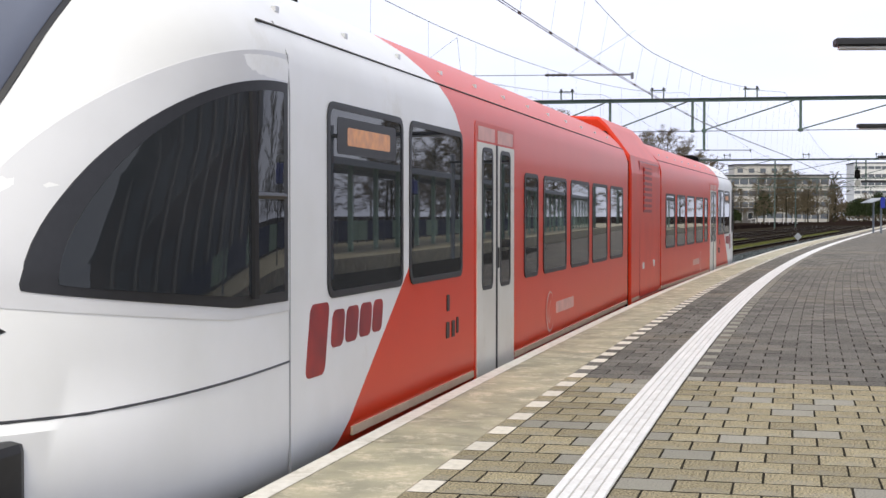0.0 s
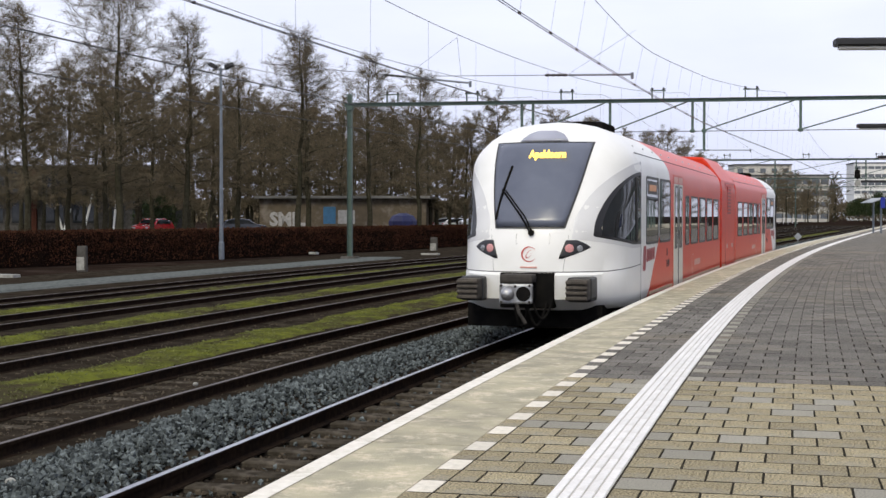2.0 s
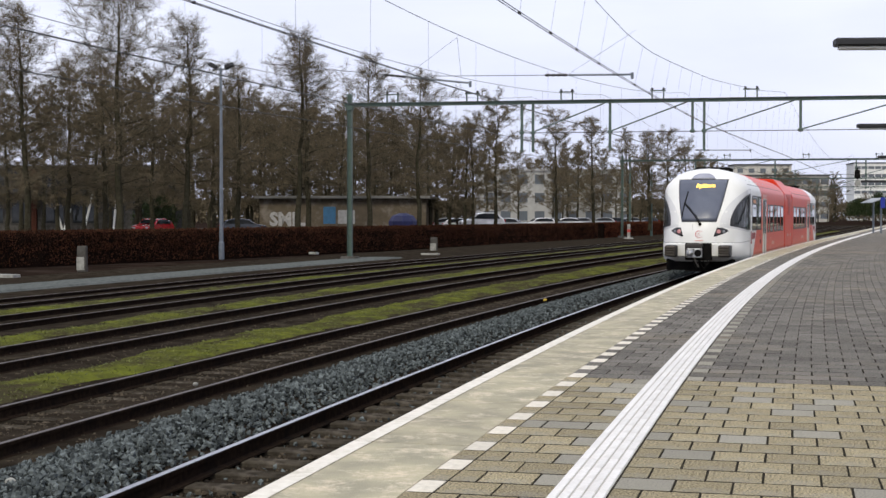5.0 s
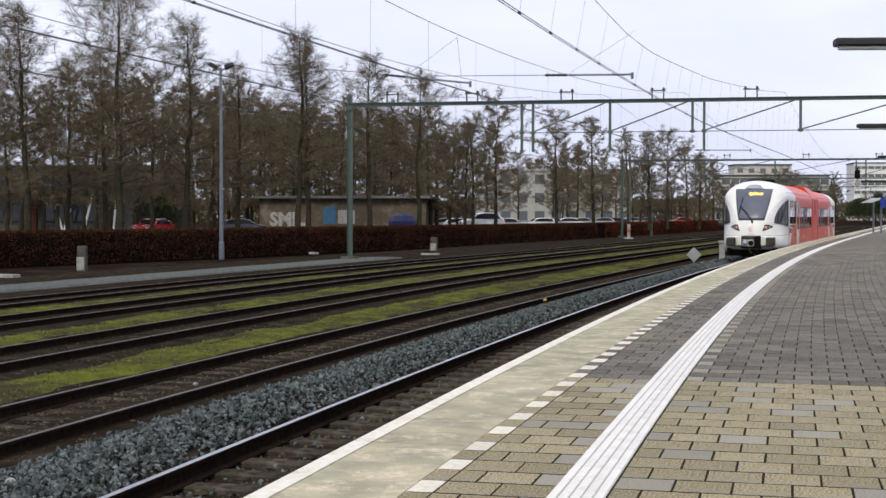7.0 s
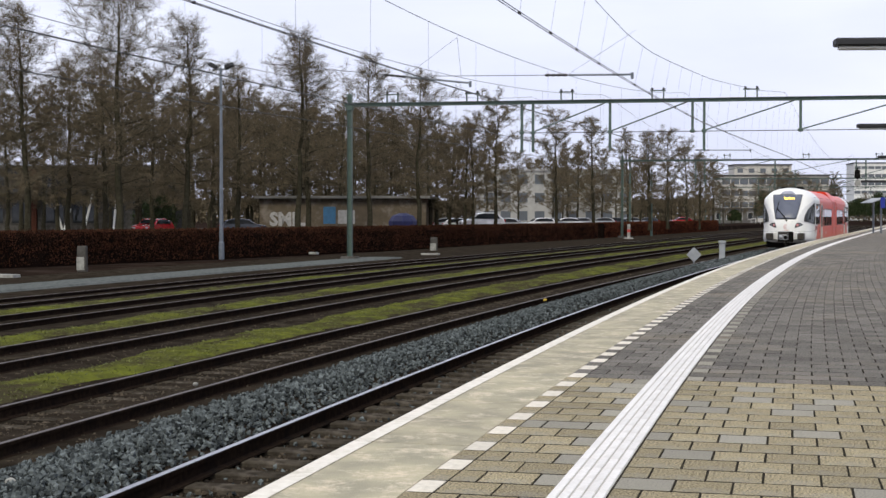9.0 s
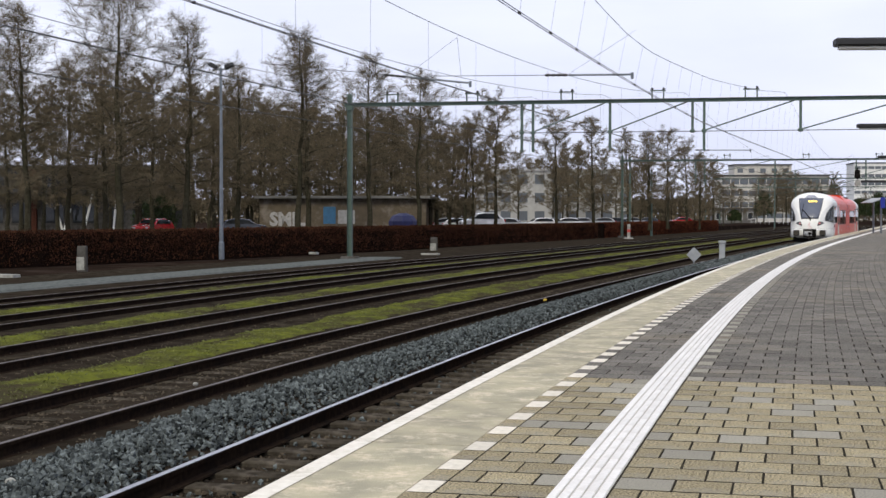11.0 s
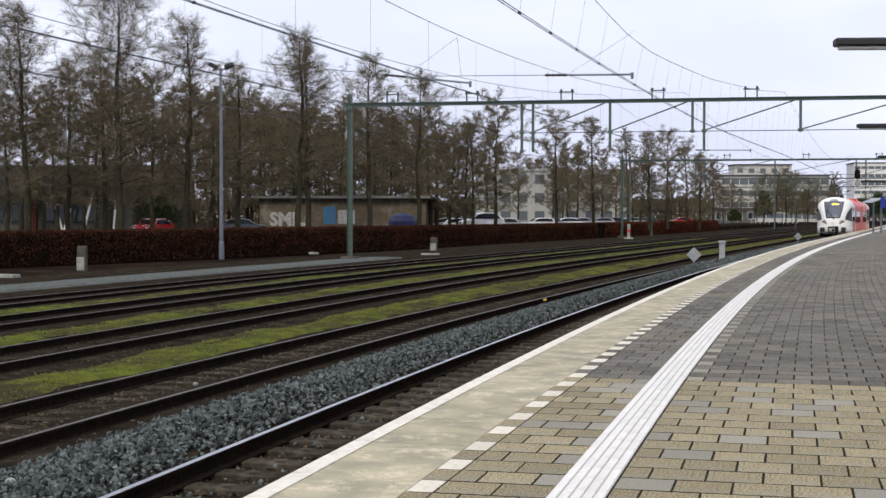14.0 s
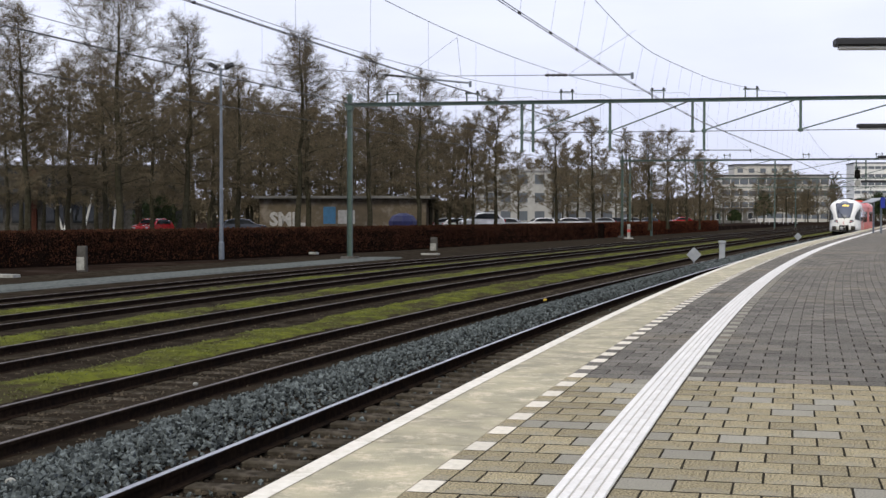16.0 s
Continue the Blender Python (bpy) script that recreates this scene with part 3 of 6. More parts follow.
def build_track(f, z, top, label, s0=-15, s1=330, sleepers_to=110):
    track = tagged(new("railway_track"), label, "railway track", "tracks of the yard", "structure")
    h = 0.16
    prof = [(-0.075, -h), (-0.07, -h + 0.015), (-0.012, -h + 0.03), (-0.012, -0.045), (-0.036, -0.035), (-0.036, -0.004), (-0.026, 0.0)]
    prof = prof + [(-a, b) for a, b in prof[::-1]]
    for side in (0.75, -0.75):
        rail = strip("rail", [(o + side, zz + z) for o, zz in prof], s0, s1, M["rail"], track, 1.0, f)
        head = strip("rail_head", [(0.030 + side, z + 0.002), (0.024 + side, z + 0.006), (-0.024 + side, z + 0.006), (-0.030 + side, z + 0.002)], s0, s1, top, rail, 1.0, f)
    # rail bed
    strip("track_bed", [(1.7, z - 0.24), (1.4, z - 0.205), (-1.4, z - 0.205), (-1.7, z - 0.24)], s0, s1, M["dirt"], track, 0.8, f, 0.02)
    first = part("sleeper", box(-1.3, 1.3, -0.125, 0.125, z - 0.26, z - 0.158, 0.012), M["sleeper"], track)
    clip = None
    s, i = 6.0, 0
    rng = random.Random(int(f(0) * 100))
    while s < sleepers_to:
        m = along(s, f(s) + rng.uniform(-0.03, 0.03)) @ Matrix.Rotation(rng.uniform(-0.02, 0.02), 4, "Z")
        if i == 0:
            first.matrix_basis = m
        else:
            again(first, m=m)
        s += 0.62
        i += 1
    return track

# ---------- platform ----------
COURSE, WID = 0.322, 0.300
def tile_mesh(name, w, d, material, h=0.05, lip=0.004):
    """One paver with a chamfered top, its top face at z = 0."""
    bm = bmesh.new()
    ring = []
    for inset, z in ((0, -h), (0, -lip), (lip, 0)):
        ring.append([bm.verts.new((sx * (w / 2 - inset), sy * (d / 2 - inset), z)) for sx, sy in ((-1, -1), (1, -1), (1, 1), (-1, 1))])
    for u, v in zip(ring, ring[1:]):
        for k in range(4):
            bm.faces.new((u[k], u[(k + 1) % 4], v[(k + 1) % 4], v[k]))
    bm.faces.new(ring[-1])
    me = bpy.data.meshes.new(name)
    bm.to_mesh(me)
    bm.free()
    me.materials.append(material)
    return me

class Pile:
    """Collects copies of a small mesh into one."""
    def __init__(self):
        self.v, self.f = [], []
    def add(self, me, m):
        i = len(self.v)
        self.v += [m @ q.co for q in me.vertices]
        self.f += [tuple(i + k for k in p.vertices) for p in me.polygons]

DASH_IN, DASH_OUT, LINE_L, LINE_R = 1.70, 1.845, 1.12, 0.83
SEAM = 11.93
def build_platform():
    plat = tagged(strip("platform", [(EDGE - 0.06, -1.3), (EDGE - 0.06, -0.062), (DASH_OUT - 0.004, -0.062), (DASH_OUT - 0.008, -0.0015), (-5.0, -0.0015), (-5.0, -1.3)], -15, 330, M["joint"], step=1.0),
                  "railway platform body under its paving", "platform", kind="structure")
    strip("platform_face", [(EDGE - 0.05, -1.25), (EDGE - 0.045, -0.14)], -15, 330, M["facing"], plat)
    # edge slabs, 2 m long with open joints
    s = -11.8
    while s < 330:
        w = 2.0 if s < 120 else 12.0
        ob = strip("edge_slab", [(EDGE - 0.03, -0.15), (EDGE - 0.002, -0.14), (EDGE - 0.002, -0.014), (EDGE - 0.014, 0.0), (EDGE - 0.14, 0.001),
                                 (EDGE - 0.145, 0.001), (DASH_OUT + 0.03, 0.0), (DASH_OUT, 0.0), (DASH_OUT - 0.003, -0.06)], s + 0.009, s + w - 0.009, M["concrete"], plat, 0.5, cap=True)
        s += w
    s = -11.8
    while s < 330:
        w = 2.0 if s < 120 else 12.0
        strip("white_edge_line", [(EDGE - 0.002, -0.05), (EDGE + 0.001, -0.012), (EDGE - 0.013, 0.004), (EDGE - 0.135, 0.005)], s + 0.005, s + w - 0.005, M["edgepaint"], plat, 0.5)
        s += w
    # sheet of paving in the distance
    strip("far_paving", [(DASH_OUT, 0.002), (-5.0, 0.002)], 118, 330, M["tiledark"], plat, 2.0)
    strip("far_white_line", [(LINE_L, 0.007), (LINE_R, 0.007)], 118, 330, M["tilewhite"], plat, 2.0)
    return plat

def build_paving(plat):
    rng = random.Random(11)
    g = 0.005
    kinds = {k: tile_mesh("paver", WID - 0.010, COURSE - 0.026, M[k]) for k in ("tiletan", "tiledark", "tilegrey")}
    half = {k: tile_mesh("paver", WID / 2 - 0.009, COURSE - 0.026, M[k]) for k in ("tiletan", "tiledark", "tilegrey")}
    dash = tile_mesh("white_marker_tile", DASH_OUT - DASH_IN - g, COURSE - 0.014, M["marktile"])
    piles = {k: Pile() for k in kinds}
    dashes = Pile()
    count, nd = 0, 0
    i = -60
    while True:
        s = SEAM + (i + 0.5) * COURSE
        i += 1
        if s < -6:
            continue
        if s > 118:
            break
        tone = "tiletan" if s < SEAM else "tiledark"
        odd = i % 2
        def lay(off, w, key):
            nonlocal count
            if key == "tiletan" and rng.random() < (0.16 if -0.6 < off < 1.5 else 0.05):
                key = "tilegrey"
            jm = along(s, off, rng.uniform(-0.0003, 0.0016)) @ Matrix.Rotation(rng.uniform(-0.006, 0.006), 4, "Z")
            if 5.2 < s < SEAM + 0.01 and off > -1.2 and count < 300:
                ob = new("paver", w[key])
                ob.parent, ob.matrix_basis = plat, jm
                count += 1
            else:
                piles[key].add(w[key], jm)
        # marker tiles every second course, pavers between
        if odd:
            m = along(s, (DASH_OUT + DASH_IN) / 2, 0.001)
            if nd < 150:
                ob = new("white_marker_tile", dash)
                ob.parent, ob.matrix_basis = plat, m
                nd += 1
            else:
                dashes.add(dash, m)
        else:
            lay((DASH_OUT + DASH_IN) / 2, half, tone)
        # between markers and white line
        o = DASH_IN - (0 if odd else WID / 2)
        if not odd:
            lay(DASH_IN - WID / 4, half, tone)
        edge = LINE_L + 0.004
        while o - WID > edge + 0.12:
            lay(o - WID / 2, kinds, tone)
            o -= WID
        if o - edge > 0.22:
            lay(o - WID / 2 + 0.003, kinds, tone)
        elif o - edge > 0.1:
            lay(o - WID / 4, half, "tilegrey" if (odd or s < SEAM) else tone)
        # right of the white line
        o = LINE_R - 0.004
        if odd:
            lay(o - WID / 4, half, tone if s < SEAM else "tilegrey")
            o -= WID / 2
        reach = -4.6 if s < 14 or s > 60 else -0.9 - 0.045 * s
        while o > reach:
            lay(o - WID / 2, kinds, tone)
            o -= WID
    for k, p in piles.items():
        ob = mesh_ob("paving", p.v, p.f, M[k], plat)
        ob["kind"] = "stuff"
    if dashes.v:
        ob = mesh_ob("marker_tiles", dashes.v, dashes.f, M["tilewhite"], plat)
        ob["kind"] = "stuff"
    # tactile line: ribbed tiles
    w = LINE_L - LINE_R
    bm = bmesh.new()
    ribs = []
    for r in range(5):
        a, b = -w / 2 + r * w / 5 + 0.005, -w / 2 + (r + 1) * w / 5 - 0.005
        box(a, b, -COURSE / 2 + 0.003, COURSE / 2 - 0.003, -0.03, 0.008, 0.004, 1, bm)
    ribs = len(bm.faces)
    box(-w / 2 + 0.002, w / 2 - 0.002, -COURSE / 2 + 0.002, COURSE / 2 - 0.002, -0.05, -0.001, 0, 1, bm)
    bm.faces.ensure_lookup_table()
    for q in bm.faces:
        if q.calc_center_median().z < 0.0:
            q.material_index = 1
    bmesh.ops.recalc_face_normals(bm, faces=bm.faces)
    me = bpy.data.meshes.new("tactile_tile")
    bm.to_mesh(me)
    bm.free()
    me.materials.append(M["tilewhite"])
    me.materials.append(M["groove"])
    s, k, pile = 5.2 - 35 * COURSE, 0, Pile()
    while s < 118:
        m = along(s, (LINE_L + LINE_R) / 2, 0.0)
        if k < 190:
            ob = new("tactile_tile", me)
            ob.parent, ob.matrix_basis = plat, m
        else:
            pile.add(me, m)
        k += 1
        s += COURSE
    ob = mesh_ob("tactile_tiles", pile.v, pile.f, M["tilewhite"], plat)
    ob["kind"] = "stuff"

# ---------- the train ----------
HALF = [(1.41, 0.60), (1.455, 0.67), (1.475, 0.80), (1.475, 1.0), (1.475, 1.19), (1.475, 1.235), (1.475, 1.5), (1.475, 1.9), (1.475, 2.3), (1.475, 2.7), (1.475, 3.04), (1.45, 3.15),
        (1.40, 3.26), (1.30, 3.38), (1.18, 3.50), (0.98, 3.64), (0.7, 3.75), (0.35, 3.82), (0.0, 3.845)]
NOSE = 2.7
CAR = 18.35
FRONT = [(0.60, 0.35), (0.67, 0.12), (0.80, -0.05), (1.0, -0.06), (1.19, -0.06), (1.235, 0.04), (1.35, 0.05), (1.5, 0.07), (1.9, 0.17), (2.3, 0.40), (2.7, 0.70), (3.05, 0.99), (3.41, 1.33),
         (3.6, 1.60), (3.75, 1.95), (3.845, 2.6)]
POWER = 2.55
def front_u(z):
    return float(np.interp(z, [q[0] for q in FRONT], [q[1] for q in FRONT]))
def half_w(z):
    return float(np.interp(z, [q[1] for q in HALF], [q[0] for q in HALF]))
def nose_at(x, z, lift=0.0):
    """The point of the nose surface at sideways x and height z."""
    w, u = half_w(z), front_u(z)
    t = min(abs(x) / max(w, 1e-6), 1.0)
    q = 1 - (1 - t ** POWER) ** (1 / POWER)
    return Vector((x, u + (NOSE - u) * q - lift, z))
def cheek_at(y, z, lift=0.0):
    """The point of the nose's right side at y along the car and height z."""
    w, u = half_w(z), front_u(z)
    q = min(max((y - u) / (NOSE - u), 0.0), 1.0)
    return Vector((w * (1 - (1 - q) ** POWER) ** (1 / POWER) + lift, y, z))

def patch(rows, fn, n, depth, mirror=False):
    """A skin over a curved surface: rows of (v, a, b), fn(a, v) gives the point; its rim is turned inwards by depth."""
    bm = bmesh.new()
    grid = []
    for v, a, b in rows:
        grid.append([bm.verts.new(fn(a + (b - a) * k / n, v)) for k in range(n + 1)])
    for u, w in zip(grid, grid[1:]):
        for k in range(n):
            bm.faces.new((u[k], u[k + 1], w[k + 1], w[k]))
    rim = [e for e in bm.edges if e.is_boundary]
    out = bmesh.ops.extrude_edge_only(bm, edges=rim)
    for q in out["geom"]:
        if isinstance(q, bmesh.types.BMVert):
            q.co += Vector(depth)
    if mirror:
        for q in bm.verts:
            q.co.x = -q.co.x
    return bm

def rounded(y0, y1, z0, z1, r, n=5):
    """Outline of a rectangle with round corners in (y, z)."""
    pts = []
    for cy, cz, a0 in ((y1 - r, z1 - r, 0), (y0 + r, z1 - r, 90), (y0 + r, z0 + r, 180), (y1 - r, z0 + r, 270)):
        for k in range(n):
            a = radians(a0 + 90 * k / (n - 1))
            pts.append((cy + r * math.cos(a), cz + r * math.sin(a)))
    return pts

def side_x(z):
    return 1.475 if z <= 3.04 else half_w(z)

def panel(outline, x_out, x_in, side=1):
    """A flat plate on the car's side, following its lean."""
    bm = bmesh.new()
    a = [bm.verts.new((side * (side_x(z) + x_out), y, z)) for y, z in outline]
    b = [bm.verts.new((side * (side_x(z) + x_in), y, z)) for y, z in outline]
    bm.faces.new(a)
    for k in range(len(a)):
        j = (k + 1) % len(a)
        bm.faces.new((a[k], b[k], b[j], a[j]))
    return bm

def ring_panel(outer, inner, x_out, x_in, side=1):
    bm = bmesh.new()
    n = len(outer)
    a = [bm.verts.new((side * (side_x(z) + x_out), y, z)) for y, z in outer]
    b = [bm.verts.new((side * (side_x(z) + x_out), y, z)) for y, z in inner]
    c = [bm.verts.new((side * (side_x(z) + x_in), y, z)) for y, z in outer]
    d = [bm.verts.new((side * (side_x(z) + x_in), y, z)) for y, z in inner]
    for k in range(n):
        j = (k + 1) % n
        bm.faces.new((a[k], a[j], b[j], b[k]))
        bm.faces.new((a[k], c[k], c[j], a[j]))
        bm.faces.new((b[k], b[j], d[j], d[k]))
    return bm

def text_part(name, words, size, material, parent, m, depth=0.002, label="", bold=0.0, slant=0.0):
    cu = bpy.data.curves.new(name, "FONT")
    cu.body, cu.size, cu.extrude, cu.resolution_u = words, size, depth, 2
    cu.align_x, cu.align_y, cu.offset, cu.shear = "CENTER", "CENTER", bold, slant
    tmp = bpy.data.objects.new(name, cu)
    scene.collection.objects.link(tmp)
    me = bpy.data.meshes.new_from_object(tmp.evaluated_get(bpy.context.evaluated_depsgraph_get()))
    bpy.data.objects.remove(tmp)
    bpy.data.curves.remove(cu)
    me.materials.clear()
    me.materials.append(material)
    ob = new(name, me)
    ob.parent, ob.matrix_basis = parent, m
    if label:
        ob["label"] = label
    return ob

def ring_logo(name, r, material, parent, m):
    """Two open rings, one in the other, as flat bands."""
    bm = bmesh.new()
    for rx, ry, a0, a1, w, tilt in ((r, r, 40, 330, 0.13, 0), (r * 0.62, r * 0.3, 0, 300, 0.2, 55)):
        prev = None
        for k in range(31):
            a = radians(a0 + (a1 - a0) * k / 30)
            c, s_ = math.cos(radians(tilt)), math.sin(radians(tilt))
            ww = w * math.sin(math.pi * k / 30) + 0.03
            pts = []
            for f in (1 - ww, 1 + ww * 0.2):
                x, y = rx * f * math.cos(a), ry * f * math.sin(a)
                pts.append(bm.verts.new((x * c - y * s_, x * s_ + y * c, 0)))
            if prev:
                bm.faces.new((prev[0], prev[1], pts[1], pts[0]))
            prev = pts
    ob = part(name, bm, material, parent)
    ob.matrix_basis = m
    return ob

def on_side(y, z, lift=0.006, side=1):
    """A pose on the car's right side: x to the viewer's right, y up."""
    if side > 0:
        return Matrix(((0, 0, 1, side_x(z) + lift), (1, 0, 0, y), (0, 1, 0, z), (0, 0, 0, 1)))
    return Matrix(((0, 0, -1, -side_x(z) - lift), (-1, 0, 0, y), (0, 1, 0, z), (0, 0, 0, 1)))

def build_carriage(train):
    """An end carriage: cab at y = 0, joint at y = CAR."""
    rows = HALF
    nphi = 84
    verts, faces = [], []
    ys = list(np.linspace(NOSE, CAR, 20))
    cols = []
    for w, z in rows:
        u = front_u(z)
        line = [Vector((-w, y, z)) for y in ys[::-1]]
        for k in range(1, nphi):
            a = math.pi * k / nphi - math.pi / 2
            sx = math.copysign(abs(math.sin(a)) ** (2 / POWER), a)
            line.append(Vector((w * sx, u + (NOSE - u) * (1 - abs(math.cos(a)) ** (2 / POWER)), z)))
        line += [Vector((w, y, z)) for y in ys]
        cols.append(line)
    k = len(cols[0])
    for line in cols:
        verts += line
    for i in range(len(cols) - 1):
        for j in range(k - 1):
            a = i * k + j
            faces.append((a, a + 1, a + k + 1, a + k))
    faces.append(tuple(range(k)))
    faces.append(tuple(i * k for i in range(len(cols))) + tuple(i * k + k - 1 for i in range(len(cols) - 1, -1, -1)))
    body = mesh_ob("carriage", verts, faces, M["paint"], train, smooth=True)
    body.data.set_sharp_from_angle(angle=radians(35))
    # windscreen
    def scr(v):
        t = (v - 1.98) / (3.41 - 1.98)
        return 0.565 + (0.825 - 0.565) * t + 0.03 * math.sin(math.pi * t)
    zs = np.linspace(1.98, 3.41, 12)
    part("windscreen_frame", patch([(z, -scr(z) - 0.03, scr(z) + 0.03) for z in np.linspace(1.95, 3.43, 12)], lambda x, z: nose_at(x, z, 0.014), 14, (0, 0.03, 0)), M["frame"], body, smooth=False)
    part("windscreen", patch([(z, -scr(z), scr(z)) for z in zs], lambda x, z: nose_at(x, z, 0.022), 14, (0, 0.01, 0)), M["screen"], body, "dark windscreen with the sky's reflection put into its tint", smooth=True)
    # destination display behind the glass
    text_part("destination_display", "Apeldoorn", 0.145, M["led"], body, Matrix.Translation(nose_at(0.13, 3.2, 0.07)) @ Matrix.Rotation(radians(66), 4, "X") @ Matrix.Diagonal((1, 1.35, 1, 1)), 0.001, "amber dot-matrix destination display", 0.006)
    # roof dome lamp over the windscreen
    part("roof_light_cover", patch([(3.44, -0.42, 0.42), (3.5, -0.38, 0.38), (3.58, -0.30, 0.30), (3.64, -0.16, 0.16)], lambda x, z: nose_at(x, z, 0.03), 10, (0, 0.05, 0)), M["cover"], body, smooth=True)
    # wiper
    part("wiper_arm", tube([nose_at(0.03, 1.90, 0.05), nose_at(-0.14, 2.15, 0.07), nose_at(-0.56, 2.60, 0.05)], 0.016, 5), M["black"], body)
    part("wiper_arm", tube([nose_at(0.07, 1.90, 0.05), nose_at(-0.08, 2.15, 0.07), nose_at(-0.51, 2.60, 0.05)], 0.012, 5), M["black"], body)
    part("wiper_blade", tube([nose_at(-0.60, 2.10, 0.03), nose_at(-0.55, 2.52, 0.035), nose_at(-0.46, 3.0, 0.03)], 0.022, 5), M["black"], body)
    part("wiper_pivot", lathe([(0.05, 0.0), (0.055, 0.03), (0.035, 0.06)], 10, None, nose_at(0.05, 1.88, 0.05), "Y"), M["black"], body)
    # seams of the front panel
    for x0, x1, z0, z1 in ((-0.66, -0.58, 1.93, 1.25), (0.66, 0.58, 1.93, 1.25)):
        part("panel_seam", tube([nose_at(x0 + (x1 - x0) * t, z0 + (z1 - z0) * t, -0.001) for t in np.linspace(0, 1, 6)], 0.005, 4), M["seam"], body)
    part("panel_seam", tube([nose_at(x, z, -0.001) for x, z in ((-0.20, 1.86), (-0.20, 1.70), (0.36, 1.70), (0.36, 1.86), (-0.20, 1.86))], 0.005, 4), M["seam"], body)
    part("panel_seam", tube([nose_at(x, 1.24, 0.002) for x in np.linspace(-1.2, 1.2, 25)], 0.008, 4), M["frame"], body)
    y_in = nose_at(1.2, 1.24).y
    for sd in (1, -1):
        line = [cheek_at(y, 1.24 + 0.06 * (y - y_in) / (NOSE - y_in), 0.001) for y in np.linspace(y_in, NOSE, 10)]
        part("panel_seam", tube([Vector((sd * q.x, q.y, q.z)) for q in line], 0.007, 4), M["frame"], body)
    for sd in (1, -1):
        part("panel_seam", tube([Vector((sd * (side_x(z) + 0.001), NOSE, z)) for z in np.linspace(0.64, 3.3, 14)], 0.008, 4), M["seam"], body)
        part("roof_seam", tube([Vector((sd * (side_x(3.27) + 0.002), y, 3.27)) for y in np.linspace(2.4, CAR, 8)], 0.009, 4), M["darkgrey"], body)
    # logo on the nose, plain shapes
    ring_logo("round_logo", 0.125, M["logored"], body, Matrix.Translation(nose_at(0.03, 1.53, 0.012)) @ Matrix.Rotation(radians(86), 4, "X"))
    part("logo_bar", box(-0.11, 0.17, front_u(1.32) - 0.010, front_u(1.32) + 0.02, 1.305, 1.33), M["palered"], body)
    # head and tail lamps
    for sd in (1, -1):
        rows_ = [(1.46, 0.51, 0.57), (1.52, 0.53, 0.74), (1.58, 0.55, 0.88), (1.64, 0.57, 0.98), (1.70, 0.59, 0.91), (1.76, 0.61, 0.78)]
        lampset = part("headlight", patch(rows_, lambda x, z: nose_at(x, z, 0.008), 10, (0, 0.03, 0), sd < 0), M["frame"], body, "black almond-shaped lamp cluster", smooth=True)
        for x, r, mt, nm in ((0.67, 0.075, "tail", "tail_lamp"), (0.825, 0.056, "lamp", "headlamp")):
            c = nose_at(x, 1.622, 0.012)
            nrm = (nose_at(x + 0.02, 1.615) - nose_at(x - 0.02, 1.615)).cross(Vector((0, 0, 1))).normalized()
            bm = lathe([(r, -0.012), (r, 0.004), (r * 0.7, 0.010), (r * 0.2, 0.013)], 16, None, (0, 0, 0), "Z")
            bmesh.ops.transform(bm, matrix=Matrix.Translation(c) @ nrm.to_track_quat("Z", "Y").to_matrix().to_4x4(), verts=bm.verts)
            if sd < 0:
                for q in bm.verts:
                    q.co.x = -q.co.x
            part(nm, bm, M[mt], body, smooth=True)
        # cab side window with a light grey arch round it
        def top(y, y0, y1, z0, z1):
            t = min(max((y - y0) / (y1 - y0), 0), 1)
            return z0 + (z1 - z0) * (1 - (1 - t) ** 2.3) ** (1 / 1.35)
        def arch(y0, y1, zb0, zb1, zt, lift, mt, nm, lb=""):
            n = 26
            bm = bmesh.new()
            prev = None
            for k in range(n + 1):
                y = y0 + (y1 - y0) * (k / n) ** 1.25
                lo = zb0 + (zb1 - zb0) * min(1.0, ((y - y0) / (y1 - y0)) * 1.5) ** 0.8
                hi = max(top(y, y0, y1, zb0 + 0.03, zt), lo + 0.005)
                col = [bm.verts.new(cheek_at(y, lo + (hi - lo) * j / 6, lift)) for j in range(7)]
                if prev:
                    for j in range(6):
                        bm.faces.new((prev[j], col[j], col[j + 1], prev[j + 1]))
                prev = col
            rim = [e for e in bm.edges if e.is_boundary]
            out = bmesh.ops.extrude_edge_only(bm, edges=rim)
            for q in out["geom"]:
                if isinstance(q, bmesh.types.BMVert):
                    q.co.x -= 0.03
            if sd < 0:
                for q in bm.verts:
                    q.co.x = -q.co.x
            part(nm, bm, M[mt], body, lb, smooth=True).data.set_sharp_from_angle(angle=radians(30))
        arch(0.30, NOSE - 0.01, 1.78, 1.60, 3.10, 0.005, "greyarch", "grey_arch", "light grey arch round the cab window")
        arch(0.58, NOSE - 0.04, 1.82, 1.66, 2.93, 0.010, "frame", "cab_window_frame")
        arch(0.73, NOSE - 0.11, 1.84, 1.72, 2.87, 0.014, "glass", "cab_window", "dark tinted cab side window")
        bm = tube([cheek_at(2.16, z, 0.014) for z in np.linspace(1.70, 2.84, 8)], 0.03, 5)
        tube([cheek_at(y, 2.27, 0.014) for y in np.linspace(2.16, 2.6, 4)], 0.02, 5, bm)
        if sd < 0:
            for q in bm.verts:
                q.co.x = -q.co.x
        part("cab_window_bar", bm, M["frame"], body)
        part("side_display", panel(rounded(3.55, 4.85, 2.56, 2.80, 0.03), 0.006, 0.0, sd), M["frame"], body)
